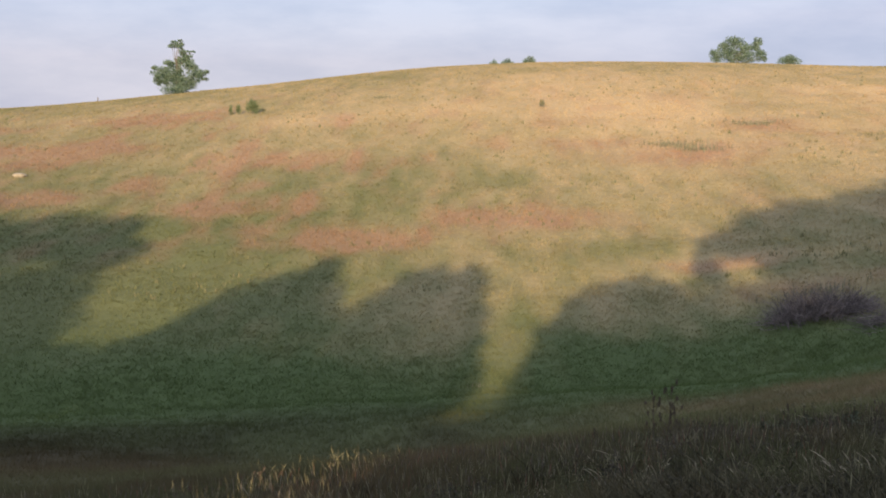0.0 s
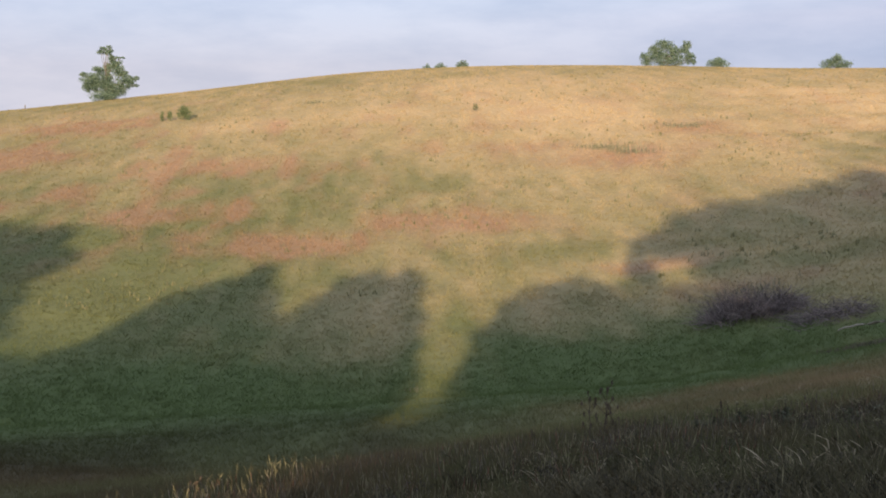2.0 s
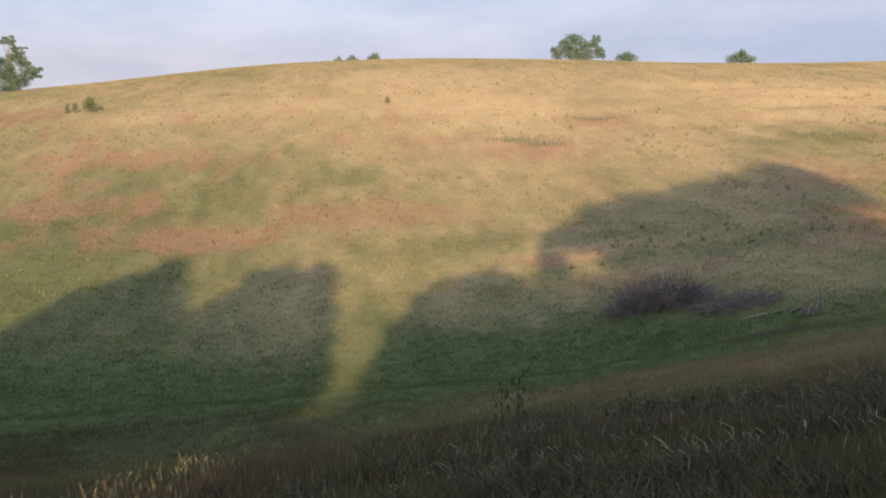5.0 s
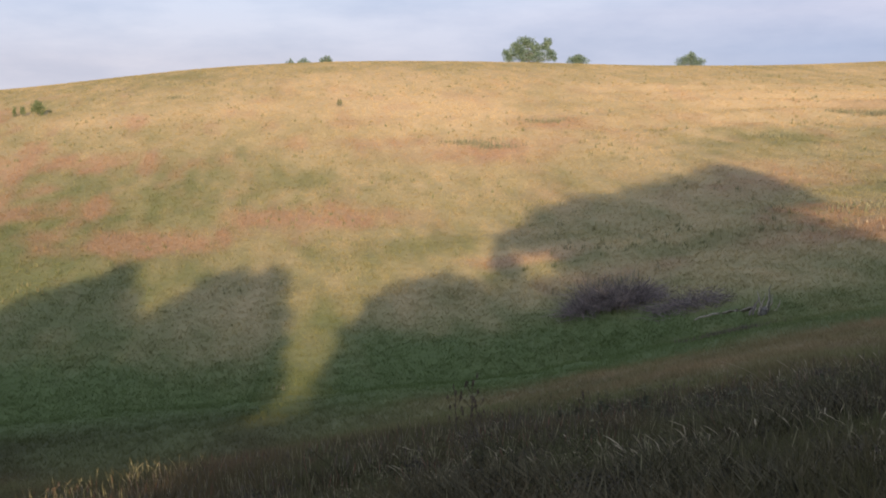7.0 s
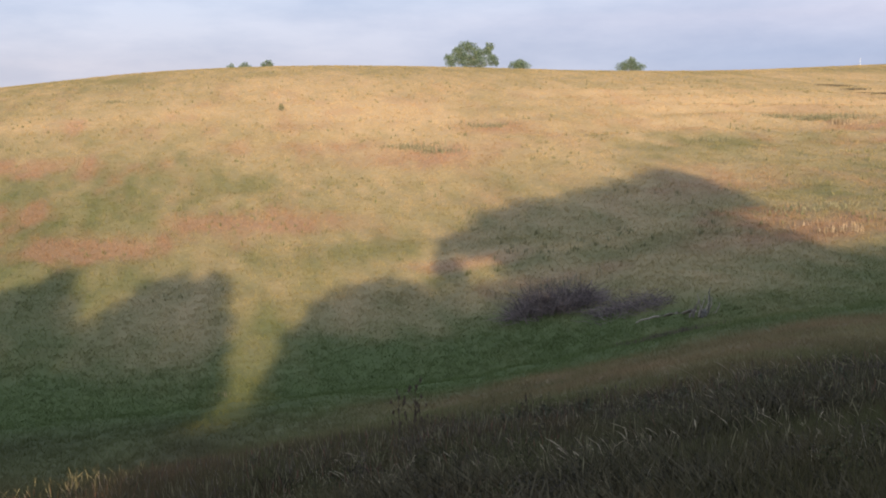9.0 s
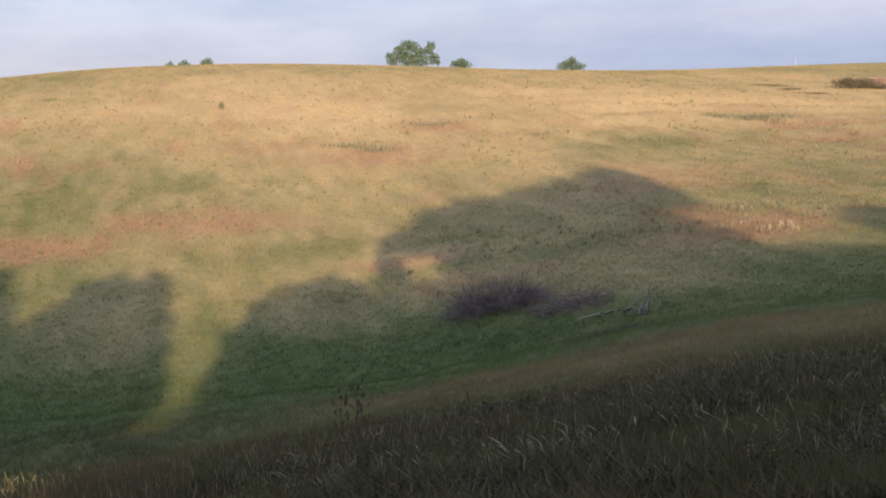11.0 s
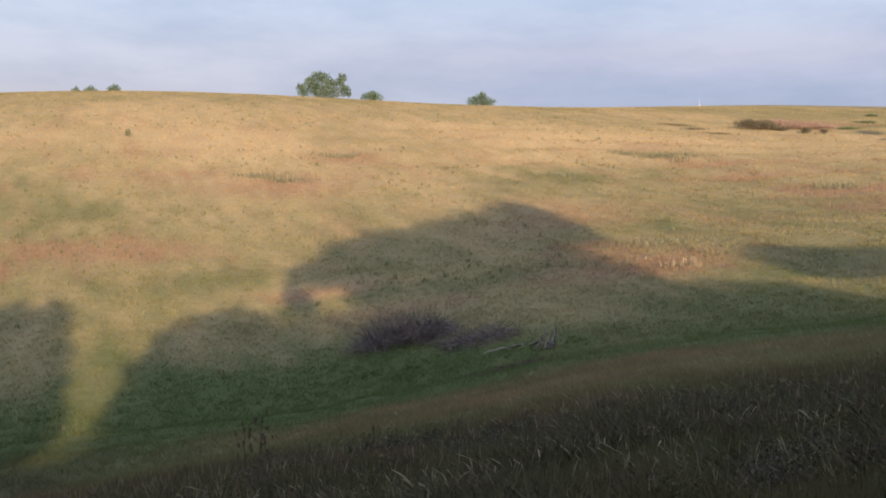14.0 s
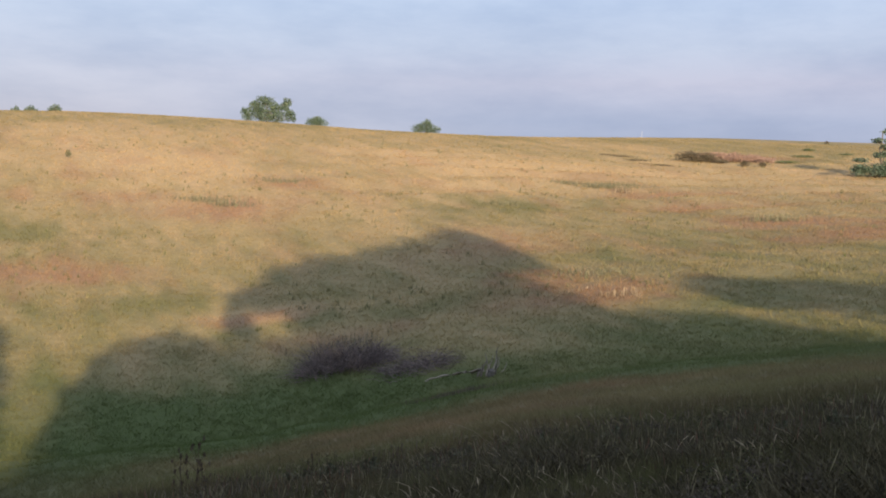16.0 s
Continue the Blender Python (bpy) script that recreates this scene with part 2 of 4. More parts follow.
# patches of one plant: bearing, distance, half width across, half depth, strength
SORREL = [(-4.2, 98, 5.5, 4, 0.75), (3.2, 102, 5.5, 5, 0.65), (-18.5, 145, 11, 8, 0.7), (-7.2, 133, 6, 4, 0.6), (-13.7, 169, 8, 6, 0.7),
          (11.9, 129, 8, 6, 0.5), (14.9, 144, 6, 5, 0.4), (-9.8, 112, 6, 3, 0.5), (-19.0, 118, 5, 4, 0.6), (6.9, 135, 6, 4, 0.35),
          (30.6, 83, 5, 5, 0.6), (32.6, 142, 9, 4, 0.5), (35.2, 131, 8, 5, 0.55), (38.0, 116, 8, 5, 0.55), (40.6, 105, 7, 5, 0.5), (28.0, 89, 5, 4, 0.5), (24.0, 106, 6, 7, 0.35), (27.4, 81, 6, 4, 0.35),
          (17.5, 44, 6, 3.5, 0.3), (23, 36, 5, 4, 0.25), (28, 44, 6, 4, 0.3), (13.3, 86, 4, 1.8, 0.4), (17.5, 78, 5, 3, 0.4), (36.5, 200, 7, 5, 0.5)]
LUSH = [(2.3, 118, 8, 6, 0.3), (-5.3, 127, 7, 5, 0.25), (8.1, 65, 14, 5.5, 0.9), (7.5, 91, 6, 3, 0.4), (-11, 63, 22, 6, 0.9),
        (25.1, 130, 9, 7, 0.45), (21, 62, 9, 3.5, 0.8), (36, 104, 9, 7, 0.3), (27.5, 63, 8, 3.5, 0.4), (33, 67, 8, 4, 0.3), (21, 83, 9, 2.5, 0.35),
        (38.6, 190, 3, 9, 0.4), (40.3, 205, 3, 10, 0.4), (14.0, 158, 5, 4, 0.3)]
# the first patch paints the sunlit island inside the oak's shadow
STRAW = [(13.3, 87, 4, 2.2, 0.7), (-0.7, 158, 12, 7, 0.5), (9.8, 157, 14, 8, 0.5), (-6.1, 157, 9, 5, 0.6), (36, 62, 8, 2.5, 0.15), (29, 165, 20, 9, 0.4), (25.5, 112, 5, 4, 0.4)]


def cover(x, y):
    """Shares of straw, green and sorrel among the plants."""
    r, az = np.hypot(x, y), np.degrees(np.arctan2(x, y))
    big, mid, small = grain(x, y*0.6, 22.0, 11), grain(x, y*0.4, 5.0, 17), grain(x, y*0.3, 1.3, 23, 2)      # drifts run up and down the slope

    def patches(rows):
        w = 0.0
        for a, d, across, deep, strength in rows:
            px, py = polar(a, d)
            ux, uy = math.cos(radians(a)), -math.sin(radians(a))
            dx, dy = (x - px)*ux + (y - py)*uy, (x - px)*-uy + (y - py)*ux
            q = np.sqrt((dx/across)**2 + (dy/deep)**2) + (mid - 0.5)*1.4 + (small - 0.5)*1.0
            w = np.maximum(w, strength*(1 - step(q, 0.1, 1.6)))
        return w
    red, lush, straw = patches(SORREL), patches(LUSH), patches(STRAW)
    # straw along the gap between tree shadows: sunlight put into the colour
    sun_strip = patches([(2.9, 70, 2.6, 8, 0.2), (2.2, 60, 2.0, 5, 0.1)])
    red = red*(0.35 + 1.3*grain(x, y*0.3, 1.0, 57, 2))
    dry = 0.28 + 0.46*step(r, 80, 150) + (big - 0.5)*0.55 + (mid - 0.5)*0.36 + (small - 0.5)*0.46 - 0.38*step(-az, -4, 12)*(1 - 0.6*step(r, 148, 180)) - 0.04*step(az, 20, 34)
    dry = (dry - 0.16*step(r, 172, 212))*(1 - lush) + straw*0.6
    dry = ((0.2 - 0.05*step(-az, -2, 12))*(1 - lush) + 0.8*np.clip(dry, 0, 1))*step(r + 9*step(az, 14, 30) + (mid - 0.5)*8, 58, 84)
    dry = np.maximum(dry, sun_strip*(0.5 + small))
    green = np.ones_like(dry)
    # brown plants of the bank, toned darker to carry some of its shade
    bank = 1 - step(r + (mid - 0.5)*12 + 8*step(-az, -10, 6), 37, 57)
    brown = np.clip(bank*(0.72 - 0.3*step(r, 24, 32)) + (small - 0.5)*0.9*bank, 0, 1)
    # more brown over the green puts the gully's shade into the colour
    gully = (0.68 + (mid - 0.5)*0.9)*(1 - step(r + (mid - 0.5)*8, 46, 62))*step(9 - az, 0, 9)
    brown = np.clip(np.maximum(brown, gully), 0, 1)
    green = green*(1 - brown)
    dry = dry + bank*(0.07 + (0.08 + 0.1*step(az, 14, 30))*step(r, 24, 34) + 0.13*step(small, 0.55, 0.8)*step(30 - r, 0, 8))
    red = np.clip(red + 0.2*bank*step(mid, 0.5, 0.8) + 0.6*step(grain(x, y*0.35, 3.2, 51), 0.47, 0.85)*step(r, 86, 106)*step(210 - r, 0, 60)*(0.5 + 0.5*step(-az, -8, 10)), 0, 0.62)
    return dry, green, red


def cover_rows(x, y):
    """The mixing steps, in the order in which the material lays them over brown: straw, then green, then sorrel."""
    dry, green, red = cover(x, y)
    over = np.clip(green*(1 - dry), 0, 1)
    under = np.clip(dry/np.maximum(1 - over, 1e-3), 0, 1)
    return np.stack([under, over, red, np.ones_like(red)], -1)


def mesh_of(name, verts, faces, mat, smooth=False, tint=None):
    """A mesh from arrays of places and of equal-sided faces."""
    me = bpy.data.meshes.new(name)
    nv, (nf, k) = len(verts), faces.shape
    me.vertices.add(nv)
    me.vertices.foreach_set("co", np.asarray(verts, np.float32).ravel())
    me.loops.add(nf*k)
    me.loops.foreach_set("vertex_index", faces.astype(np.int32).ravel())
    me.polygons.add(nf)
    me.polygons.foreach_set("loop_start", np.arange(0, nf*k, k, dtype=np.int32))
    me.polygons.foreach_set("use_smooth", np.full(nf, smooth))
    if tint is not None:
        me.color_attributes.new("cover", "FLOAT_COLOR", "POINT").data.foreach_set("color", np.asarray(tint, np.float32).ravel())
    me.update(calc_edges=True)
    me.materials.append(mat)
    return me


def part(name, me, parent, label=""):
    ob = new(name, me)
    ob.parent = parent
    return tagged(ob, label)


def sheet():
    az = np.radians(np.concatenate([np.arange(-180, -26, 4.0), np.arange(-26, 48, 0.22), np.arange(48, 180, 4.0)]))
    rr = np.concatenate([np.array([0.0, 0.4]), np.arange(0.9, 20, 0.6), np.arange(20, 120, 0.8), np.arange(120, 260, 1.4), np.geomspace(260, 4500, 50)])
    a, r = np.meshgrid(az, rr, indexing="ij")
    x, y = r*np.sin(a), r*np.cos(a)
    n, m = a.shape
    i, j = np.meshgrid(np.arange(n), np.arange(m - 1), indexing="ij")
    i2 = (i + 1) % n
    quads = np.stack([i*m + j, i*m + j + 1, i2*m + j + 1, i2*m + j], -1).reshape(-1, 4)
    v = np.stack([x, y, ground_z(x, y)], -1).reshape(-1, 3)
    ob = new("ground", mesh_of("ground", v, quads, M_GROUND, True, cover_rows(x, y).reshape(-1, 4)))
    tagged(ob, "grassy ground of a bank, gully and hill", "ground", kind="structure")


sheet()


def blades(x, y, height, width, lean, joints, base=None):
    """Blades of grass: triangles, or with joints=2 bent strips; returns places and faces."""
    n = len(x)
    z = ground_z(x, y) if base is None else base
    turn, tip = rng.uniform(0, 2*math.pi, n), rng.uniform(0, 2*math.pi, n)
    side = np.stack([np.cos(turn), np.sin(turn), np.zeros(n)], -1)*width[:, None]*0.5
    foot = np.stack([x, y, z - 0.03], -1)
    bow = np.stack([np.cos(tip), np.sin(tip), np.zeros(n)], -1)*(height*lean)[:, None]
    up = np.zeros((n, 3))
    up[:, 2] = height
    if joints == 1:
        v = np.stack([foot - side, foot + side, foot + up + bow], 1).reshape(-1, 3)
        return v, np.arange(3*n).reshape(n, 3)
    mid = foot + up*0.6 + bow*0.3
    top = foot + up*0.97 + bow
    v = np.stack([foot - side, foot + side, mid + side*0.75, mid - side*0.75, top], 1).reshape(-1, 3)
    k = 5*np.arange(n)[:, None]
    return v, np.concatenate([k + np.array([[0, 1, 2]]), k + np.array([[0, 2, 3]]), k + np.array([[3, 2, 4]])])


def leaves(clumps, size, density, fill_share=0.45):
    """Leaf sprays: small bent quads, thick near the skin of each clump, in uneven bunches."""
    vs = []
    for cx, cy, cz, rx, ry, rz in clumps:
        rad = np.array([rx, ry, rz])
        bunches = max(6, int(1.6*(rx*rz*ry)**(1/3)/size*1.6))
        d = rng.normal(0, 1, (bunches, 3))
        d /= np.linalg.norm(d, axis=1)[:, None]
        hub = np.array([cx, cy, cz]) + d*rad*rng.uniform(0.35, 0.95, (bunches, 1))
        n = max(30, int(density*math.pi*rx*rz/(size*size)))
        pick = rng.integers(0, bunches, n)
        p = hub[pick] + rng.normal(0, 1, (n, 3))*rad*0.16
        fill = rng.uniform(0, 1, n) < fill_share
        q = rng.normal(0, 1, (n, 3))
        q = q/np.linalg.norm(q, axis=1)[:, None]*rng.uniform(0, 0.95, (n, 1))**0.5*rad + np.array([cx, cy, cz])
        p = np.where(fill[:, None], q, p)
        u = rng.normal(0, 1, (n, 3))
        u /= np.linalg.norm(u, axis=1)[:, None]
        w = np.cross(u, rng.normal(0, 1, (n, 3)))
        w /= np.linalg.norm(w, axis=1)[:, None]
        s = size*rng.uniform(0.6, 1.3, (n, 1))
        vs.append(np.stack([p - u*s*0.5, p + w*s*0.32, p + u*s*0.5, p - w*s*0.32], 1).reshape(-1, 3))
    v = np.concatenate(vs)
    return v, np.arange(len(v)).reshape(-1, 4)


def scatter(count, r0, r1, az0, az1, power):
    """Random places, denser near the viewer the higher the power."""
    u = rng.uniform(0, 1, count)
    e = 2 - power
    r = (r0**e + u*(r1**e - r0**e))**(1/e) if abs(e) > 1e-3 else r0*(r1/r0)**u
    a = np.radians(rng.uniform(az0, az1, count))
    return r*np.sin(a), r*np.cos(a), r


def hill_grass():
    x, y, r = scatter(200000, 58, 262, -25, 47, 1.3)
    lump = grain(x, y, 3.0, 31)
    each = 4
    x, y, r, lump = (np.repeat(q, each) for q in (x, y, r, lump))
    n = len(x)
    x, y = x + rng.normal(0, 0.14, n), y + rng.normal(0, 0.14, n)
    height = rng.uniform(0.09, 0.26, n)*(0.6 + 0.8*lump)
    v, f = blades(x, y, height, rng.uniform(0.03, 0.07, n)*(0.7 + r/220), rng.uniform(0.3, 1.7, n), 1)
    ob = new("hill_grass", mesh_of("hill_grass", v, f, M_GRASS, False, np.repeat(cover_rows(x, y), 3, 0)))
    tagged(ob, "long straw-coloured and green meadow grass on the hill", "grass", kind="stuff")


def hill_stems():
    """Taller pale seeding stems in drifts, and dark weeds between."""
    x, y, r = scatter(22000, 64, 215, -25, 47, 1.2)
    keep = grain(x, y, 5.0, 61) + rng.uniform(-0.25, 0.25, len(x)) > 0.5
    x, y, r = x[keep], y[keep], r[keep]
    n = len(x)
    v, f = blades(x, y, rng.uniform(0.12, 0.27, n), rng.uniform(0.02, 0.04, n)*(0.6 + r/200), rng.uniform(0.05, 0.3, n), 1)
    tint = cover_rows(x, y)
    tint[:, 1] = tint[:, 1]*0.93
    ob = new("seeding_stems", mesh_of("seeding_stems", v, f, M_GRASS, False, np.repeat(tint, 3, 0)))
    tagged(ob, "drifts of taller pale seeding grass on the hill", "grass", kind="stuff")
    x, y, r = scatter(90000, 80, 190, -25, 47, 1.2)
    keep = cover(x, y)[2] > rng.uniform(0.12, 0.9, len(x))
    x, y, r = x[keep], y[keep], r[keep]
    n = len(x)
    v, f = blades(x, y, rng.uniform(0.2, 0.5, n), rng.uniform(0.025, 0.05, n)*(0.6 + r/200), rng.uniform(0.05, 0.4, n), 1)
    tint = cover_rows(x, y)
    tint[:, 2] = rng.uniform(0.35, 0.8, n)
    ob = new("sorrel_stems", mesh_of("sorrel_stems", v, f, M_GRASS, False, np.repeat(tint, 3, 0)))
    tagged(ob, "drifts of rust-red sorrel seeding in the meadow", "sorrel", kind="stuff")
    x, y, r = scatter(4000, 82, 205, -25, 47, 1.2)
    keep = grain(x, y, 8.0, 71) + rng.uniform(-0.2, 0.2, len(x)) > 0.55
    x, y, r = (np.repeat(q[keep], 6) for q in (x, y, r))
    n = len(x)
    x, y = x + rng.normal(0, 0.12, n), y + rng.normal(0, 0.12, n)
    v, f = blades(x, y, rng.uniform(0.2, 0.55, n), rng.uniform(0.04, 0.10, n), rng.uniform(0.1, 0.6, n), 1)
    ob = new("hill_weeds", mesh_of("hill_weeds", v, f, M_WEED))
    tagged(ob, "dark green and brown weeds among the grass", "weeds", kind="stuff")


def slope_grass():
    x, y, r = scatter(42000, 17, 64, -25, 47, 0.7)
    x, y, r = (np.repeat(q, 5) for q in (x, y, r))
    n = len(x)
    x, y = x + rng.normal(0, 0.10, n), y + rng.normal(0, 0.10, n)
    v, f = blades(x, y, rng.uniform(0.12, 0.34, n)*(1 - 0.4*step(r, 42, 60)), rng.uniform(0.015, 0.035, n), rng.uniform(0.3, 1.6, n), 1)
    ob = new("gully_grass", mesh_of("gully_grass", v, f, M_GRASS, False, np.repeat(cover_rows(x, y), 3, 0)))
    tagged(ob, "dark green and brown grass in the shaded gully", "grass", kind="stuff")


def bank_grass():
    x, y, r = scatter(34000, 7.5, 30, -24, 47, 0.4)
    lump = grain(x, y, 1.3, 41)
    keep = lump + rng.uniform(0, 0.5, len(x)) > 0.6
    x, y, r, lump = (np.repeat(q[keep], 8) for q in (x, y, r, lump))
    n = len(x)
    x, y = x + rng.normal(0, 0.05, n), y + rng.normal(0, 0.05, n)
    height = rng.uniform(0.15, 0.55, n)*(0.35 + 1.1*lump)*(1 - 0.7*step(r, 18.5, 23))
    v, f = blades(x, y, height, rng.uniform(0.006, 0.016, n), rng.uniform(0.05, 0.35, n), 2)
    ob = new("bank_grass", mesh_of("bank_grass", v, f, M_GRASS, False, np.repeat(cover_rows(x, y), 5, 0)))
    tagged(ob, "tall rough brown grass on the shaded bank", "grass", kind="stuff")
    # bleached bent blades in loose tufts
    x, y, r = scatter(1500, 9.5, 20.5, -24, 47, 0.3)
    keep = grain(x, y, 2.2, 45) + rng.uniform(-0.3, 0.3, len(x)) > 0.5
    x, y = np.repeat(x[keep], 7), np.repeat(y[keep], 7)
    n = len(x)
    x, y = x + rng.normal(0, 0.1, n), y + rng.normal(0, 0.1, n)
    v, f = blades(x, y, rng.uniform(0.2, 0.45, n), rng.uniform(0.005, 0.012, n), rng.uniform(0.1, 0.7, n), 2)
    ob = new("bleached_grass", mesh_of("bleached_grass", v, f, M_STRAW))
    tagged(ob, "bleached bent grass blades on the bank", "grass", kind="stuff")
    # dead dark undergrowth that fills the bank up to its brow
    x, y, r = scatter(27000, 7.5, 20.8, -24, 47, 0.9)
    lump = grain(x, y, 1.8, 47)
    keep = lump + rng.uniform(-0.2, 0.2, len(x)) > 0.82 - 0.46*step(np.degrees(np.arctan2(x, y)), 4, 26) - 0.2*(1 - step(r, 10.5, 15))*step(np.degrees(np.arctan2(x, y)), 14, 30)
    x, y, lump = (np.repeat(q[keep], 8) for q in (x, y, lump))
    n = len(x)
    x, y = x + rng.normal(0, 0.08, n), y + rng.normal(0, 0.08, n)
    v, f = blades(x, y, rng.uniform(0.15, 0.5, n)*(0.5 + lump), rng.uniform(0.008, 0.024, n), rng.uniform(0.3, 1.1, n), 2)
    ob = new("dead_undergrowth", mesh_of("dead_undergrowth", v, f, M_HERB))
    tagged(ob, "dark matted weeds and dead leaves on the bank", "weeds", kind="stuff")
    # leafy weeds in uneven cushions between the stalks
    x, y, r = scatter(1500, 9.5, 22.0, -24, 47, 0.5)
    az = np.degrees(np.arctan2(x, y))
    keep = grain(x, y, 1.6, 49) + rng.uniform(-0.2, 0.2, len(x)) > 0.62 - 0.2*step(az, 4, 24)
    x, y = x[keep], y[keep]
    z = ground_z(x, y)
    for name, mat, label, pick in (("leafy_weeds", M_COARSE, "dull olive leafy weeds in cushions on the bank", slice(0, None, 2)), ("grey_weeds", M_GREYWEED, "grey-brown seeded weeds in cushions on the bank", slice(1, None, 2))):
        wide = rng.uniform(0.14, 0.32, len(x[pick]))
        v, f = leaves([(a, b, c + w*0.7, w, w, w*0.9) for a, b, c, w in zip(x[pick], y[pick], z[pick], wide)], 0.032, 1.7)
        tagged(new(name, mesh_of(name, v, f, mat)), label, "weeds", kind="stuff")
    plumes("seeding_grass", 6500, 9, 23, 0.35, 0.75, 0.9, M_SEED, "pale seed heads of tall grass on the bank")
    plumes("rusty_sorrel", 3200, 12, 22.5, 0.3, 0.6, 1.05, M_RUST, "rust-brown sorrel gone to seed on the bank")
    plumes("purple_grass", 5000, 15, 22.5, 0.3, 0.6, 0.75, M_PLUME, "grey-purple feathery grass along the bank's brow")


def foot_grass():
    n = 26000
    r, a = 9.0*np.sqrt(rng.uniform(0.0, 1, n)), rng.uniform(-math.pi, math.pi, n)
    x, y = r*np.sin(a), r*np.cos(a)
    v, f = blades(x, y, rng.uniform(0.05, 0.16, n), rng.uniform(0.006, 0.014, n), rng.uniform(0.2, 1.0, n), 2)
    ob = new("short_grass", mesh_of("short_grass", v, f, M_GRASS, False, np.repeat(cover_rows(x, y), 5, 0)))
    tagged(ob, "short trodden grass at the top of the bank", "grass", kind="stuff")
    x, y, r = scatter(30000, 9, 60, 48, 334, 0.9)
    n = len(x)
    v, f = blades(x, y, rng.uniform(0.1, 0.4, n), rng.uniform(0.015, 0.04, n), rng.uniform(0.1, 0.8, n), 1)
    ob = new("hedge_grass", mesh_of("hedge_grass", v, f, M_GRASS, False, np.repeat(cover_rows(x, y), 3, 0)))
    tagged(ob, "rough grass under the hedge behind the viewer", "grass", kind="stuff")


def plumes(name, count, r0, r1, low, high, thick, mat, label):
    """Thin stalks, each with a drooping spindle of seed, in drifts."""
    x, y, r = scatter(count, r0, r1, -24, 47, 0.3)
    keep = grain(x, y, 1.7, 81 + len(name)) + rng.uniform(-0.3, 0.3, len(x)) > thick*0.55
    x, y = x[keep], y[keep]
    n = len(x)
    height, tip = rng.uniform(low, high, n), rng.uniform(0, 2*math.pi, n)
    bow = rng.uniform(0.03, 0.28, n)*height
    foot = np.stack([x, y, ground_z(x, y) - 0.03], -1)
    out = np.stack([np.cos(tip), np.sin(tip), np.zeros(n)], -1)
    side = np.stack([-np.sin(tip), np.cos(tip), np.zeros(n)], -1)
    neck = foot + out*bow[:, None]*0.45
    neck[:, 2] += height*0.68
    top = foot + out*bow[:, None]
    top[:, 2] += height
    mid = (neck + top)/2
    fat = rng.uniform(0.003, 0.0068, n)[:, None]
    v = np.stack([foot - side*0.003, foot + side*0.003, neck, neck, mid + side*fat, mid + out*fat, mid - side*fat, mid - out*fat, top], 1).reshape(-1, 3)
    k = 9*np.arange(n)[:, None]
    f = np.concatenate([k + np.array([q]) for q in ((0, 1, 2), (3, 4, 5), (3, 5, 6), (3, 6, 7), (3, 7, 4), (8, 5, 4), (8, 6, 5), (8, 7, 6), (8, 4, 7))])
    tagged(new(name, mesh_of(name, v, f, mat)), label, "grass", kind="stuff")


foot_grass()
hill_grass()
hill_stems()
slope_grass()
bank_grass()


# ---- trees ----
def tubes(paths, sides=6):
    """Tapered round limbs: each a list of (place, radius)."""
    vs, fs, at = [], [], 0
    for pts in paths:
        for i, (p, rad) in enumerate(pts):
            q = pts[min(i + 1, len(pts) - 1)][0] - pts[max(i - 1, 0)][0]
            q = q.normalized() if q.length > 1e-6 else Vector((0, 0, 1))
            s = q.orthogonal().normalized()
            t = q.cross(s)
            for k in range(sides):
                a = 2*math.pi*k/sides
                vs.append(p + (s*math.cos(a) + t*math.sin(a))*rad)
            if i:
                for k in range(sides):
                    k2 = (k + 1) % sides
                    fs.append((at + (i - 1)*sides + k, at + (i - 1)*sides + k2, at + i*sides + k2, at + i*sides + k))
        at += len(pts)*sides
    return np.array([tuple(p) for p in vs]), np.array(fs)


def bent(a, b, r0, r1, wob, n=6):
    out = []
    for i in range(n + 1):
        t = i/n
        p = a.lerp(b, t)
        if 0 < i < n:
            p = p + Vector(rng.normal(0, wob, 3))
        out.append((p, r0*(1 - t) + r1*t))
    return out


def tree(name, x, y, clumps, label, group="", leaf=0.2, density=9.0, trunk=0.22, stem=None, mat=None):
    """Clumps are relative to the foot: across, along, up and three half sizes; across is square to the line of sight."""
    foot = Vector((x, y, float(ground_z(x, y)) - 0.05))
    root = tagged(new(name), label, "tree" if "tree" in name else "shrub", group)
    root.matrix_world = Matrix.Translation(foot) @ Matrix.Rotation(-math.atan2(x, y), 4, "Z")
    top = stem or max(c[2] for c in clumps)*0.9
    lead = sum(c[0]*c[5] for c in clumps)/sum(c[5] for c in clumps)
    v, f = tubes([bent(Vector((0, 0, 0)), Vector((lead*0.6, 0, top)), trunk, trunk*0.25, trunk*0.6, 8)])
    bole = part("trunk", mesh_of("trunk", v, f, M_BARK, True), root, "grey-brown branching trunk")
    for c in clumps:
        start = Vector((lead*0.3, 0, max(0.2, min(c[2]*0.55, top*0.7))))
        limbs = [bent(start, Vector((c[0], c[1], c[2])), trunk*0.45, trunk*0.08, trunk*0.5, 5)]
        for k in range(4):
            tip = Vector((c[0] + rng.normal(0, c[3]*0.5), c[1] + rng.normal(0, c[4]*0.5), c[2] + abs(rng.normal(0, c[5]*0.5))))
            limbs.append(bent(limbs[0][4][0], tip, trunk*0.16, trunk*0.04, trunk*0.25, 3))
        v, f = tubes(limbs)
        part("limb", mesh_of("limb", v, f, M_BARK, True), bole)
    v, f = leaves(clumps, leaf, density)
    part("crown", mesh_of("crown", v, f, mat or M_LEAF), root)
    return root


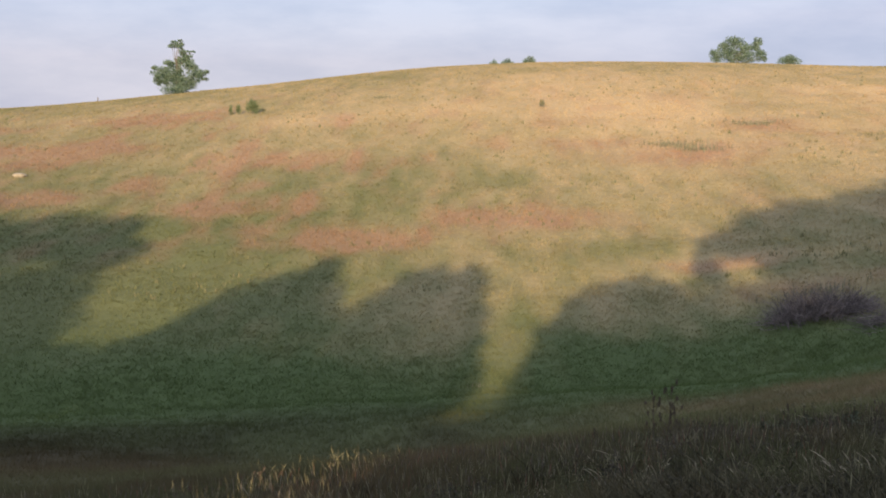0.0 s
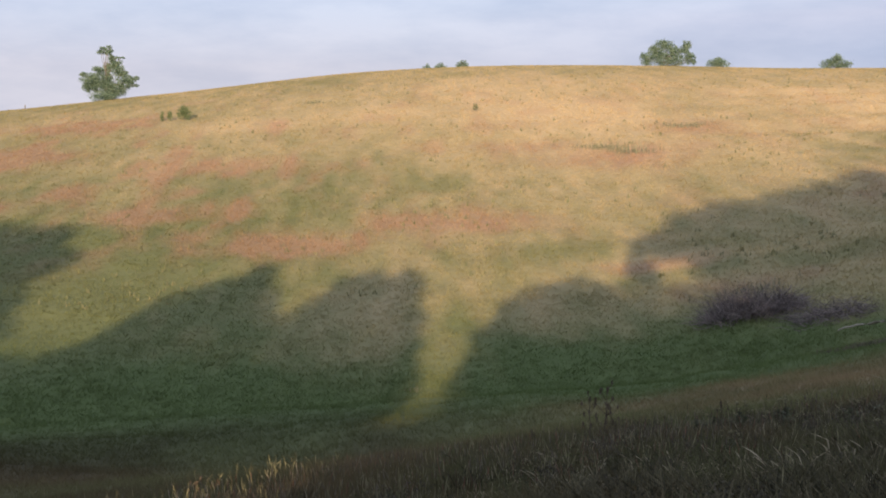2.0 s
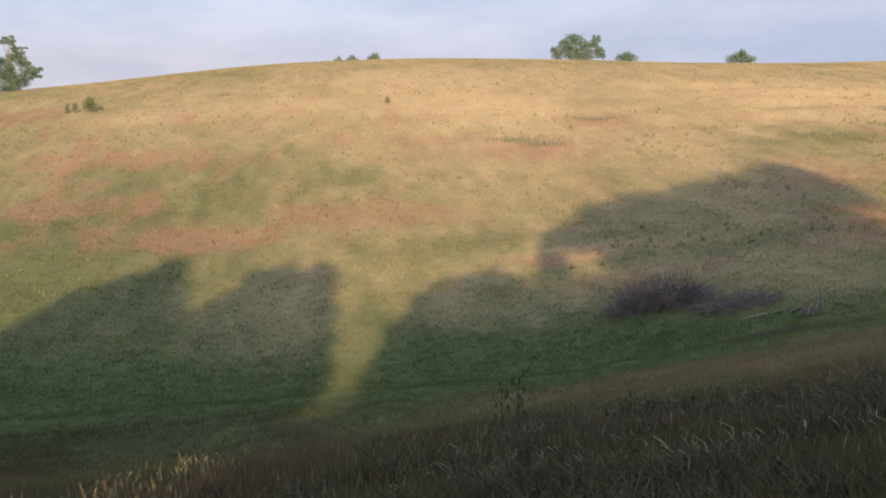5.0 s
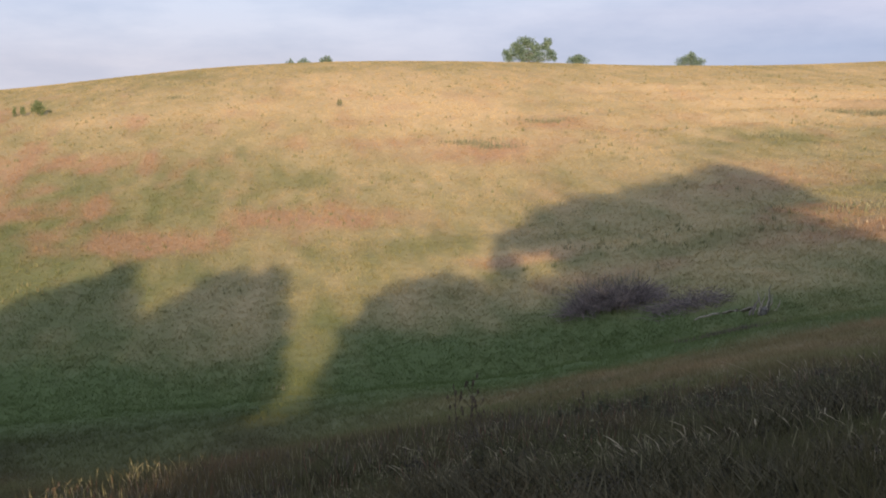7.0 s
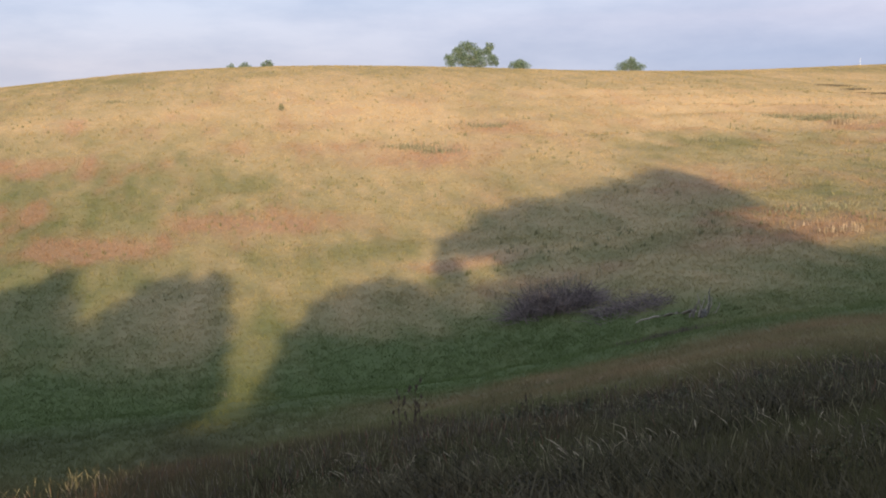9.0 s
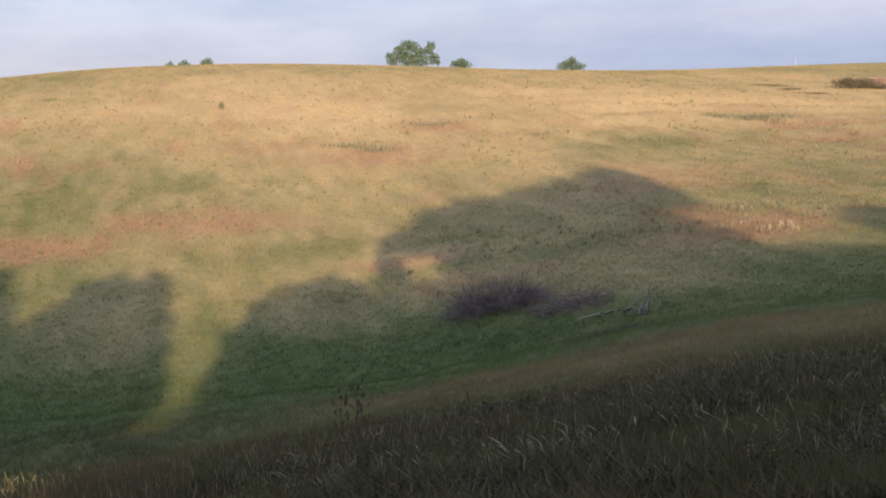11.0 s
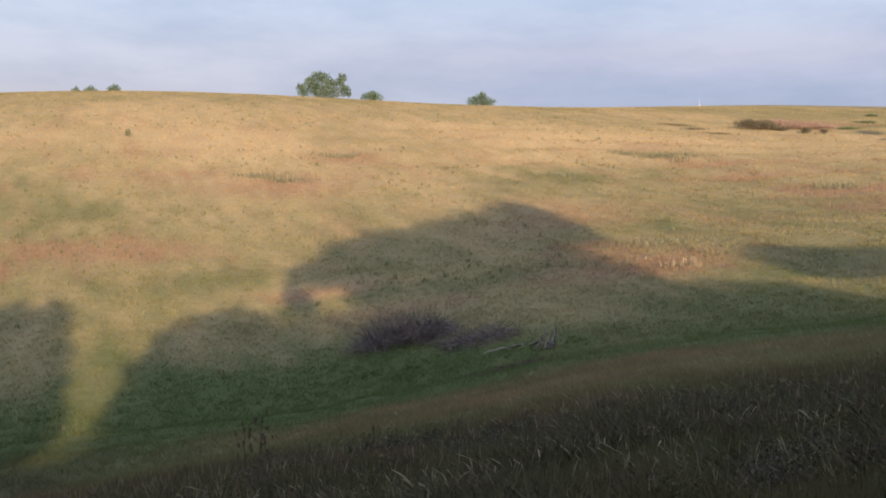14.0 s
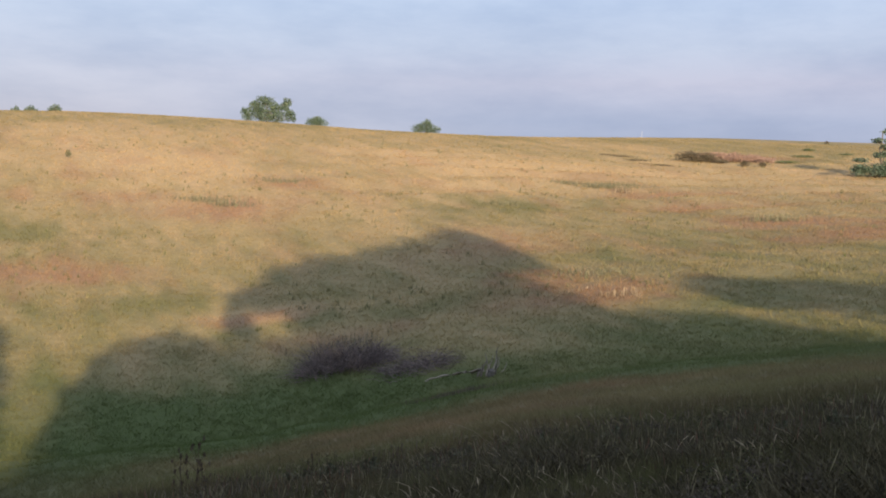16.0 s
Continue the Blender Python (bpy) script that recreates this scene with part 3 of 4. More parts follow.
def hill_trees():
    x, y = polar(-12.65, 217)
    tree("oak_tree", x, y, [(-0.2, 0, 0.9, 2.9, 2.0, 1.0), (-2.5, 0, 3.5, 1.6, 1.4, 1.6), (-3.0, 0, 2.3, 1.0, 1.0, 0.8), (-3.5, 0.2, 4.6, 0.7, 0.7, 0.5), (-1.0, 0, 3.4, 1.5, 1.5, 2.0), (-1.1, 0.3, 5.6, 1.2, 1.1, 0.6), (0.3, 0.4, 4.7, 0.9, 0.9, 1.0), (0.6, 0.3, 3.2, 1.3, 1.2, 1.6), (0.7, 0.4, 6.0, 0.9, 0.8, 0.9),
                            (2.2, 0, 5.6, 1.3, 1.1, 1.5), (1.5, 0.4, 6.7, 0.8, 0.8, 0.8), (3.6, 0, 3.5, 1.8, 1.4, 1.3), (5.4, 0, 4.1, 0.7, 0.6, 0.4), (5.3, 0, 2.8, 0.7, 0.6, 0.35), (1.5, 0.2, 2.0, 2.2, 1.6, 1.4), (3.2, 0, 4.9, 1.0, 0.8, 0.6),
                            (1.2, 0, 7.6, 0.7, 0.7, 0.7), (3.0, 0, 7.6, 0.6, 0.5, 0.2), (2.0, 0, 7.6, 0.7, 0.5, 0.25), (0.5, 0, 8.7, 1.2, 0.9, 0.6), (-0.6, 0, 8.5, 0.8, 0.7, 0.45), (0.9, 0, 9.4, 0.6, 0.6, 0.3), (-0.2, 0, 9.2, 0.7, 0.6, 0.3)],
         "lone oak with a ragged leaning top on the hill's crest", stem=8.2, density=15, trunk=0.16)
    x, y = polar(13.7, 254)
    tree("oak_tree", x, y, [(-4.3, 0, 2.6, 1.4, 1.4, 1.5), (-2.6, 0, 4.2, 1.4, 1.4, 1.2), (-0.8, 0, 5.3, 2.2, 1.8, 1.5), (-1.6, 0, 2.7, 2.6, 2.2, 1.9), (1.4, 0, 4.2, 1.4, 1.4, 1.3), (1.7, 0, 2.4, 2.0, 1.8, 1.8),
                            (4.2, 0, 5.3, 1.2, 1.1, 1.0), (3.6, 0, 4.3, 1.3, 1.2, 1.1), (4.6, 0, 2.6, 1.5, 1.5, 1.4), (5.6, 0, 1.9, 0.7, 0.7, 0.6)],
         "broad oak with a gap between two crowns behind the crest", stem=4.5, density=12, leaf=0.24)
    x, y = polar(16.05, 256)
    tree("thorn_tree", x, y, [(-0.8, 0, 1.9, 1.6, 1.5, 1.1), (0.9, 0, 1.8, 1.7, 1.5, 1.0), (0.1, 0, 2.5, 1.3, 1.2, 0.9)], "low round hawthorn behind the crest", "round trees on the crest", stem=2.2)
    x, y = polar(21.3, 258)
    tree("thorn_tree", x, y, [(-1.6, 0, 1.9, 1.9, 1.7, 1.1), (1.5, 0, 1.8, 2.0, 1.7, 1.1), (0.0, 0, 2.6, 1.8, 1.5, 1.2), (0.3, 0, 3.4, 0.8, 0.8, 0.7)], "wide dome-shaped hawthorn behind the crest", "round trees on the crest", stem=3.0)
    for az, w, top in ((2.35, 0.85, 5.10), (3.0, 1.1, 5.18), (4.05, 1.15, 5.30)):
        x, y = polar(az, 290)
        up = EYE_Z + 290*math.tan(radians(top)) - float(ground_z(x, y)) - 1.0
        tree("distant_tree", x, y, [(-w*0.7, 0, up - 0.5, w*0.7, w, 0.9), (w*0.15, 0, up, w*0.8, w, 0.9), (w*0.9, 0, up - 0.7, w*0.7, w, 0.9), (0, 0, up - 1.6, w*1.2, w, 1.2)], "small far tree top showing over the crest", "far trees behind the crest", stem=up, density=9)
    x, y = polar(42.35, 166)
    tree("pine_tree", x, y, [(-2.2, 0, 1.0, 1.8, 1.4, 0.9), (0.2, 0, 1.0, 2.0, 1.6, 1.0), (1.6, 0, 1.3, 2.4, 1.8, 1.2), (-2.3, 0, 2.3, 1.3, 1.0, 0.35), (0.3, 0, 3.0, 1.7, 1.2, 0.5), (-0.3, 0, 4.9, 1.1, 1.0, 0.4),
                             (1.5, 0, 4.2, 1.6, 1.3, 0.7), (1.6, 0, 6.0, 1.4, 1.2, 0.9)], "layered dark tree at the edge of the far slope", stem=6.0, density=14)


hill_trees()


# ---- the trees behind the viewer, whose shade lies on the hill ----
def shade_tree(u, clumps, label, trunk, back):
    """Clumps: across the light, height at 32 m back, half width, half height; the tree stands at back."""
    across, along = Vector((h.y, -h.x, 0)), h
    foot = across*u - along*back
    drop = (32.0 - back)*math.tan(radians(SUN_EL))
    foot.z = float(ground_z(foot.x, foot.y)) - 0.05
    root = tagged(new("bank_tree"), label, "tree", "trees behind the viewer")
    root.matrix_world = Matrix.Translation(foot) @ Matrix.Rotation(-math.atan2(h.x, h.y), 4, "Z")
    local = [(a - u, float(rng.uniform(-1.2, 1.2)), b - drop - foot.z, ra, min(ra, rb)*0.8 + 0.2, rb) for a, b, ra, rb in clumps]
    limbs = [bent(Vector((0, 0, 0)), Vector((0, 0, max(c[2] for c in local)*0.8)), trunk, trunk*0.3, 0.15, 8)]
    for c in local:
        limbs.append(bent(Vector((0, 0, min(c[2]*0.6, 6))), Vector(c[:3]), trunk*0.45, trunk*0.08, 0.2, 5))
    v, f = tubes(limbs)
    part("trunk", mesh_of("trunk", v, f, M_BARK, True), root)
    v, f = leaves(local, 0.36, 15.0, 0.72)
    part("crown", mesh_of("crown", v, f, M_LEAF), root)


shade_tree(-47, [(-57, 20, 4.5, 3.5), (-50, 16.0, 5.5, 4.5), (-45, 17.2, 4.5, 3.8), (-40.5, 17.9, 3.2, 3.2), (-37.2, 16.2, 3.2, 2.2), (-44, 10.2, 8, 5.6), (-54, 13.5, 5, 5.6), (-37.5, 11.7, 4, 3.4), (-34.5, 9.0, 3.6, 3.2)], "broad tree of the hedge behind the viewer", 0.45, 24)
shade_tree(-31, [(-35, 7.2, 4, 3.6), (-29, 6.3, 4.2, 2.8), (-31, 6.2, 5, 2.7), (-26, 6.8, 3, 2.9)], "low hedge tree behind the viewer", 0.2, 24)
shade_tree(-21, [(-23.2, 11.5, 2.4, 3.1), (-19.5, 13.7, 1.6, 2.9), (-21.4, 12.8, 1.8, 2.5), (-18.6, 11.9, 2.2, 2.8), (-21, 7.9, 5, 4.3), (-16.3, 8.3, 3, 3.8), (-24.8, 9.2, 2, 2.5)], "pointed hedge tree behind the viewer", 0.3, 21)
shade_tree(-11, [(-13.4, 11.3, 2.2, 2.7), (-11.8, 12.6, 2.4, 3.0), (-8.4, 13.3, 1.8, 2.7), (-10.3, 12.8, 1.7, 2.6), (-11, 8.6, 4.2, 4.5), (-7.6, 9.7, 1.9, 3.4), (-6.9, 6.9, 1.6, 2.2), (-8.4, 6.6, 2.0, 2.3)], "round hedge tree behind the viewer", 0.3, 20)
shade_tree(3, [(0.8, 11.1, 2.2, 3.3), (2.5, 11.6, 2.4, 3.0), (-0.5, 10.4, 1.8, 2.5), (4, 11.6, 2.9, 3.4), (-1.1, 8.5, 2.5, 3.3), (2.5, 7.4, 4.2, 3.8), (6.4, 11.0, 2.9, 3.6), (-2.1, 7.0, 2.2, 2.3)], "dense round hedge tree behind the viewer", 0.3, 17)
shade_tree(22, [(10.4, 17.9, 2.4, 1.8), (13.6, 19.6, 2.9, 3.0), (17.6, 20.5, 3.8, 3.7), (22.6, 20.7, 4.2, 4.2), (26.6, 21.7, 3.0, 4.3), (30.2, 23.0, 3.6, 4.4), (31.0, 23.8, 2.1, 3.1), (25.2, 16.9, 5.4, 5.6), (19.5, 15.2, 5.2, 4.5),
                (8.4, 15.4, 1.2, 2.7), (14.3, 15.0, 3.2, 2.7), (13.4, 17.0, 2.4, 1.4), (10.6, 11.5, 4, 3.0), (16, 10.2, 5, 4.9), (24, 10.2, 6, 5.6), (28.4, 12.0, 2.6, 4.6)], "great spreading oak behind the viewer", 0.6, 15)
shade_tree(38, [(31.5, 10.4, 4.4, 4.8), (36, 7.5, 4, 3.6), (39.0, 16.2, 2.8, 2.0), (41.4, 15.0, 3.6, 2.6), (38.6, 14.9, 2.6, 1.6), (42.7, 11.5, 4.0, 3.5), (47, 11, 5, 4.5), (52, 10, 5, 5)], "leaning hedge tree behind the viewer", 0.4, 16)
for u, top, back in ((-54, 9.5, 26), (-48, 9.5, 26), (-42, 9.5, 25), (-36, 9.0, 25), (-29, 8.4, 24), (-22, 9, 22), (-16, 9, 21), (-11, 9, 20), (-5.0, 5.3, 18), (0.9, 8.6, 17), (3.5, 9.5, 16), (6, 10, 16), (9, 10.5, 15), (12, 11, 15), (15, 11.5, 14), (21, 12, 14), (27, 12, 14),
                     (18, 12, 14), (24, 12, 14), (30, 12, 14), (36, 11, 14), (42, 11, 15), (48, 11, 15), (54, 11, 16)):
    low = (32 - back)*math.tan(radians(SUN_EL))
    half = (top - low)/2
    shade_tree(u, [(u - 1.6, low + half*0.9, 1.9, half), (u + 1.6, low + half*0.85, 1.9, half), (u, low + half*1.2, 2.3, half*0.8)], "bushy hawthorn of the hedge behind the viewer", 0.12, back)


# ---- shrubs, rushes and dead wood on the hill ----
def hill_shrubs():
    for az, r, w, up, mat, name, label in (
            (-9.1, 166.5, 1.05, 2.1, M_SHRUB, "hawthorn_bush", "small green hawthorn bush in dry grass"),
            (-9.75, 167, 0.35, 1.5, M_SHRUB, "hawthorn_bush", "thin young hawthorn beside a larger bush"),
            (-10.1, 167, 0.3, 1.5, M_SHRUB, "hawthorn_bush", "thin young hawthorn beside a larger bush"),
            (4.7, 158, 0.4, 1.0, M_RUSH, "thistle_clump", "dark dry thistle clump on the hill"),
            (33.8, 187, 2.2, 1.7, M_HEATH, "heath_bush", "dark low bush at the foot of red bracken"),
            (34.6, 187, 2.2, 1.6, M_HEATH, "heath_bush", "dark low bush at the foot of red bracken"),
            (35.3, 186, 1.2, 0.7, M_HEATH, "heath_bush", "green low bush beside red bracken"),
            (36.4, 183, 0.7, 1.0, M_HEATH, "heath_bush", "green low bush beside red bracken"),
            (37.2, 182, 0.6, 0.8, M_HEATH, "heath_bush", "small dark bush on the far slope"),
            (38.3, 188, 1.92, 0.48, M_SHRUB, "gorse_bush", "green gorse bush on the far slope"),
            (39.0, 205, 1.92, 0.48, M_SHRUB, "gorse_bush", "green gorse bush on the far slope"),
            (39.2, 225, 1.44, 0.54, M_SHRUB, "gorse_bush", "green gorse bush on the far slope"),
            (40.9, 215, 1.32, 0.42, M_SHRUB, "gorse_bush", "green gorse bush on the far slope"),
            (40.0, 262, 0.5, 0.8, M_HEATH, "gorse_bush", "small dark bush near the far crest")):
        x, y = polar(az, r)
        tree(name, x, y, [(-w*0.35, 0, up*0.5, w*0.7, w*0.6, up*0.5), (w*0.35, 0, up*0.45, w*0.7, w*0.6, up*0.5), (0, 0, up*0.65, w*0.5, w*0.5, up*0.4)],
             label, "", 0.14, 8.0, 0.04, up*0.7, mat)
    for az, r, w, up in ((34.8, 192, 2.4, 1.3), (35.5, 190, 2.6, 1.5), (36.3, 188.5, 2.6, 1.3), (37.0, 188, 2.2, 0.9)):
        x, y = polar(az, r)
        tree("bracken_bush", x, y, [(-w*0.5, 0, up*0.5, w*0.8, w*0.7, up*0.55), (w*0.5, 0, up*0.5, w*0.8, w*0.7, up*0.55)], "russet bracken thicket on the far slope", "russet bracken", 0.18, 8.0, 0.03, up*0.6, M_BRACKEN)


def rush_clump(az, r, w, deep, up, count, mat, name, label):
    cx, cy = polar(az, r)
    root = tagged(new(name), label, "rushes", "clumps of rushes")
    n = count
    d, t = rng.normal(0, 0.45, n)*w, rng.normal(0, 0.45, n)*deep
    a = radians(az)
    x, y = cx + d*math.cos(a) + t*math.sin(a), cy - d*math.sin(a) + t*math.cos(a)
    v, f = blades(x, y, rng.uniform(0.4, 1.0, n)*up, rng.uniform(0.02, 0.045, n), rng.uniform(0.05, 0.35, n), 2)
    root.location = (cx, cy, float(ground_z(cx, cy)))
    tagged(part("stem_tuft", mesh_of("stem_tuft", v - np.array(root.location), f, mat), root), kind="stuff")


hill_shrubs()
for row in ((-3.0, 171, 2.6, 1.0, 0.6, 160, M_RUSH), (11.1, 133, 4.0, 1.6, 0.8, 500, M_RUSH), (12.2, 131, 3.0, 1.2, 0.7, 300, M_RUSH), (25.1, 131, 2.5, 1.5, 0.7, 300, M_RUSH), (14.6, 145, 3.5, 1.4, 0.8, 350, M_RUSH),
            (30.4, 148, 4.5, 1.6, 0.75, 900, M_RUSH), (30.0, 147, 3.5, 1.0, 0.75, 300, M_RUSH), (23.1, 56, 2.0, 1.0, 0.35, 700, M_HEATH), (28.2, 149, 2.5, 1.2, 0.7, 250, M_RUSH), (30.8, 144.5, 1.3, 0.8, 1.2, 160, M_PALE),
            (30.2, 192, 1.8, 0.5, 0.4, 500, M_HEATH), (30.8, 188.5, 1.8, 0.5, 0.4, 500, M_HEATH), (31.4, 185, 1.8, 0.5, 0.4, 500, M_HEATH), (32.0, 181, 1.8, 0.5, 0.4, 500, M_HEATH), (32.6, 177, 1.6, 0.5, 0.35, 350, M_HEATH),
            (29.5, 90, 4.0, 2.0, 0.5, 600, M_RUSH), (37.8, 117, 3.0, 1.5, 1.0, 350, M_RUSH), (17.5, 76, 3.0, 1.5, 0.8, 200, M_RUSH), (1.7, 61, 0.5, 0.3, 0.4, 16, M_RUSH)):
    rush_clump(*row, "rush_clump", "clump of grey-green rushes in the meadow")
for row in ((30.5, 80, 1.8, 1.0, 0.6, 110, M_PALE), (31.3, 79.5, 0.9, 0.8, 0.6, 50, M_PALE), (29.0, 83, 1.6, 1.2, 0.5, 60, M_PALE)):
    rush_clump(*row, "rush_clump", "clump of pale dead rushes at the shadow's edge")


def arching_tuft(az, r, w, count, up, lean, mat, label):
    """A tuft of grass whose stalks arch over under long seed heads."""
    x, y = polar(az, r)
    root = tagged(new("grass_tuft"), label, "grass", "tufts on the bank")
    root.location = (x, y, float(ground_z(x, y)))
    a = radians(az)
    side = Vector((math.cos(a), -math.sin(a), 0))
    stalks, heads = [], []
    for k in range(count):
        foot = side*rng.normal(0, 0.4*w) + Vector((rng.normal(0, 0.05), rng.normal(0, 0.12), 0))
        foot.z = float(ground_z(x + foot.x, y + foot.y)) - root.location.z - 0.03
        tall = up*rng.uniform(0.6, 1.05)
        over = -side*rng.normal(lean, 0.28)*tall + Vector((0, rng.normal(0, 0.12)*tall, 0))
        thick = rng.uniform(0.0032, 0.0056)
        arc = [foot + over*(t**2.2) + Vector((0, 0, tall*(t - 0.22*t**3)/0.78)) for t in (0.0, 0.3, 0.55, 0.68, 0.8, 0.92, 1.0)]
        stalks.append([(p, thick*(1 - 0.5*i/4)) for i, p in enumerate(arc[:4])])
        heads.append([(p, thick*q) for p, q in zip(arc[3:], (0.5, 1.4, 1.2, 0.3))])
    v, f = tubes(stalks, 3)
    stem = tagged(part("stem_tuft", mesh_of("stem_tuft", v, f, M_PALE), root), kind="stuff")
    v, f = tubes(heads, 4)
    tagged(part("seed_spray", mesh_of("seed_spray", v, f, mat, True), stem, "long drooping bleached seed spray"), kind="stuff")


for row in ((20.6, 12.2, 0.7, 44, 0.52), (19.2, 12.0, 0.5, 14, 0.45), (15.4, 13.0, 0.5, 14, 0.45), (13.0, 14.4, 0.5, 12, 0.45), (9.5, 14.8, 0.5, 10, 0.5), (8.0, 16.4, 0.5, 12, 0.5), (26.0, 14.0, 0.6, 16, 0.5), (28.4, 13.2, 0.6, 14, 0.45),
            (34.1, 15.2, 0.6, 14, 0.55), (37.5, 13.6, 0.6, 14, 0.5), (31.5, 12.6, 0.6, 14, 0.45), (23.4, 13.0, 0.6, 12, 0.45), (40.5, 14.0, 0.6, 12, 0.5),
            (17.9, 20.4, 0.8, 16, 0.5), (19.0, 19.8, 0.7, 16, 0.5), (25.5, 20.6, 0.7, 18, 0.55), (26.4, 20.8, 0.7, 20, 0.6), (27.6, 21.0, 0.8, 18, 0.55), (30.4, 21.0, 0.9, 18, 0.55), (33.0, 20.4, 0.8, 14, 0.5), (36.5, 19.6, 0.8, 14, 0.5), (22.4, 20.6, 0.8, 14, 0.45)):
    arching_tuft(*row, 0.2, M_STRAW if row[1] < 16 else M_TUFT, "tuft of bleached arching grass on the bank")
for k in range(34):
    arching_tuft(float(rng.uniform(4, 44)), float(rng.uniform(11, 18.5)), 0.5, int(rng.integers(5, 10)), float(rng.uniform(0.35, 0.55)), 0.2, M_TUFT, "sparse tuft of bleached grass on the bank")
for row in ((-11.2, 21.2, 0.7, 5, 0.5), (-10.0, 21.6, 0.7, 6, 0.6), (-9.0, 21.4, 0.5, 9, 0.65), (-8.0, 21.8, 0.4, 9, 0.65), (-6.9, 22.0, 0.6, 5, 0.55), (-5.6, 22.0, 0.6, 4, 0.6), (-4.4, 22.4, 0.5, 5, 0.65), (-3.2, 22.6, 0.4, 7, 0.75)):
    arching_tuft(*row, 0.08, M_SEED, "tall tuft of seeding grass at the bank's brow")


def brush_pile():
    cx, cy = polar(18.3, 69.5)
    root = tagged(new("brush_pile"), "heap of dead purple-brown brushwood in the gully", "brush pile")
    root.location = (cx, cy, float(ground_z(cx, cy)))
    a = radians(17.6)
    rt, fw = Vector((math.cos(a), -math.sin(a), 0)), Vector((math.sin(a), math.cos(a), 0))

    def place(d, t, up):
        p = rt*d + fw*t
        p.z = float(ground_z(cx + p.x, cy + p.y)) - root.location.z + up
        return p
    thin = []
    for k in range(2600):
        small = k % 4 == 0      # a lower heap runs on towards the log
        c, half, tall, near = (3.4, 2.3, 0.95, -3.0) if small else (-0.7, 3.1, 2.0, 0.0)
        q = rng.uniform(-1, 1)*rng.uniform(0.3, 1.0)**0.5
        w = rng.normal(0, 0.45)
        dome = tall*math.sqrt(max(0.05, 1 - q*q))*(0.8 + 0.3*noise.noise(Vector((q*4, w*2, c))))
        low = rng.uniform(0, 0.65)**1.3*dome
        s = place(c + q*half, near + w*1.8, low)
        e = s + Vector((rng.normal(0, 0.6), rng.normal(0, 0.5), 0)) + rt*q*rng.uniform(0, 0.7)
        e.z = s.z - low + dome*rng.uniform(0.0, 1.1)
        thin.append(bent(s, e, rng.uniform(0.008, 0.02), 0.004, 0.08, 3))
    v, f = tubes(thin, 3)
    tagged(part("brushwood", mesh_of("brushwood", v, f, M_TWIG), root, "tangle of thin dead twigs"), kind="stuff")
    for k in range(16):
        d = rng.uniform(-2.8, 1.6)
        s, e = place(d, rng.uniform(-0.8, 0.8), rng.uniform(0.1, 0.6)), place(d + rng.normal(0, 0.6), rng.uniform(-1, 1), rng.uniform(0.6, 1.5))
        v, f = tubes([bent(s, e, rng.uniform(0.035, 0.07), 0.02, 0.12, 5)], 6)
        part("branch", mesh_of("branch", v, f, M_LOG if k == 3 else M_TWIG, True), root)


def fallen_log():
    x, y = polar(23.5, 62.4)
    root = tagged(new("fallen_log"), "pale weathered log lying in grass beside brushwood", "log")
    root.location = (x, y, float(ground_z(x, y)))
    ends = [Vector((*polar(a, r), 0)) for a, r in ((21.6, 63.0), (22.7, 62.8), (24.4, 62.2))]
    for p in ends:
        p.z = float(ground_z(p.x, p.y)) + 0.32
    o = Vector(root.location)
    v, f = tubes([bent(ends[1] - o, ends[2] - o, 0.06, 0.10, 0.03, 6)], 9)
    part("trunk", mesh_of("trunk", v, f, M_LOG, True), root)
    v, f = tubes([bent(ends[0] - o - Vector((0, 0, 0.15)), ends[1] - o, 0.04, 0.05, 0.04, 4)], 7)
    part("branch", mesh_of("branch", v, f, M_LOG, True), root)


def dead_stump():
    x, y = polar(24.7, 61.9)
    root = tagged(new("dead_stump"), "splintered dead stump with upright pale shoots", "stump")
    root.location = (x, y, float(ground_z(x, y)))
    v, f = tubes([bent(Vector((0, 0, -0.05)), Vector((0.1, 0, 0.28)), 0.22, 0.15, 0.04, 5)], 9)
    part("bole", mesh_of("bole", v, f, M_BARK, True), root)
    for dx, up, lean, mat in ((-0.5, 0.9, 0.35, M_TWIG), (-0.2, 1.1, 0.4, M_LOG), (0.15, 1.3, 0.3, M_LOG), (0.3, 1.5, 0.2, M_BARK), (0.25, 1.0, 0.35, M_LOG), (-0.7, 0.6, 0.3, M_TWIG), (0.1, 1.2, -0.35, M_LOG), (0.5, 0.7, 0.5, M_LOG)):
        v, f = tubes([bent(Vector((dx, 0, 0)), Vector((dx + lean, 0.1, up)), 0.05, 0.015, 0.04, 5)], 6)
        part("shoot", mesh_of("shoot", v, f, mat, True), root)


def boulder(az, r, w):
    x, y = polar(az, r)
    bm = bmesh.new()
    bmesh.ops.create_icosphere(bm, subdivisions=3, radius=1)
    for p in bm.verts:
        k = 1 + 0.25*noise.noise(p.co*1.7 + Vector((az, 0, 0))) + 0.1*noise.noise(p.co*5)
        p.co = Vector((p.co.x*w*k, p.co.y*w*0.6*k, p.co.z*w*0.4*k))
    me = bpy.data.meshes.new("pale_boulder")
    bm.to_mesh(me)
    bm.free()
    me.polygons.foreach_set("use_smooth", [True]*len(me.polygons))
    me.materials.append(M_STONE)
    ob = tagged(new("pale_boulder", me), "pale grey boulder sunk in grass", "boulder")
    ob.location = (x, y, float(ground_z(x, y)) + w*0.18)


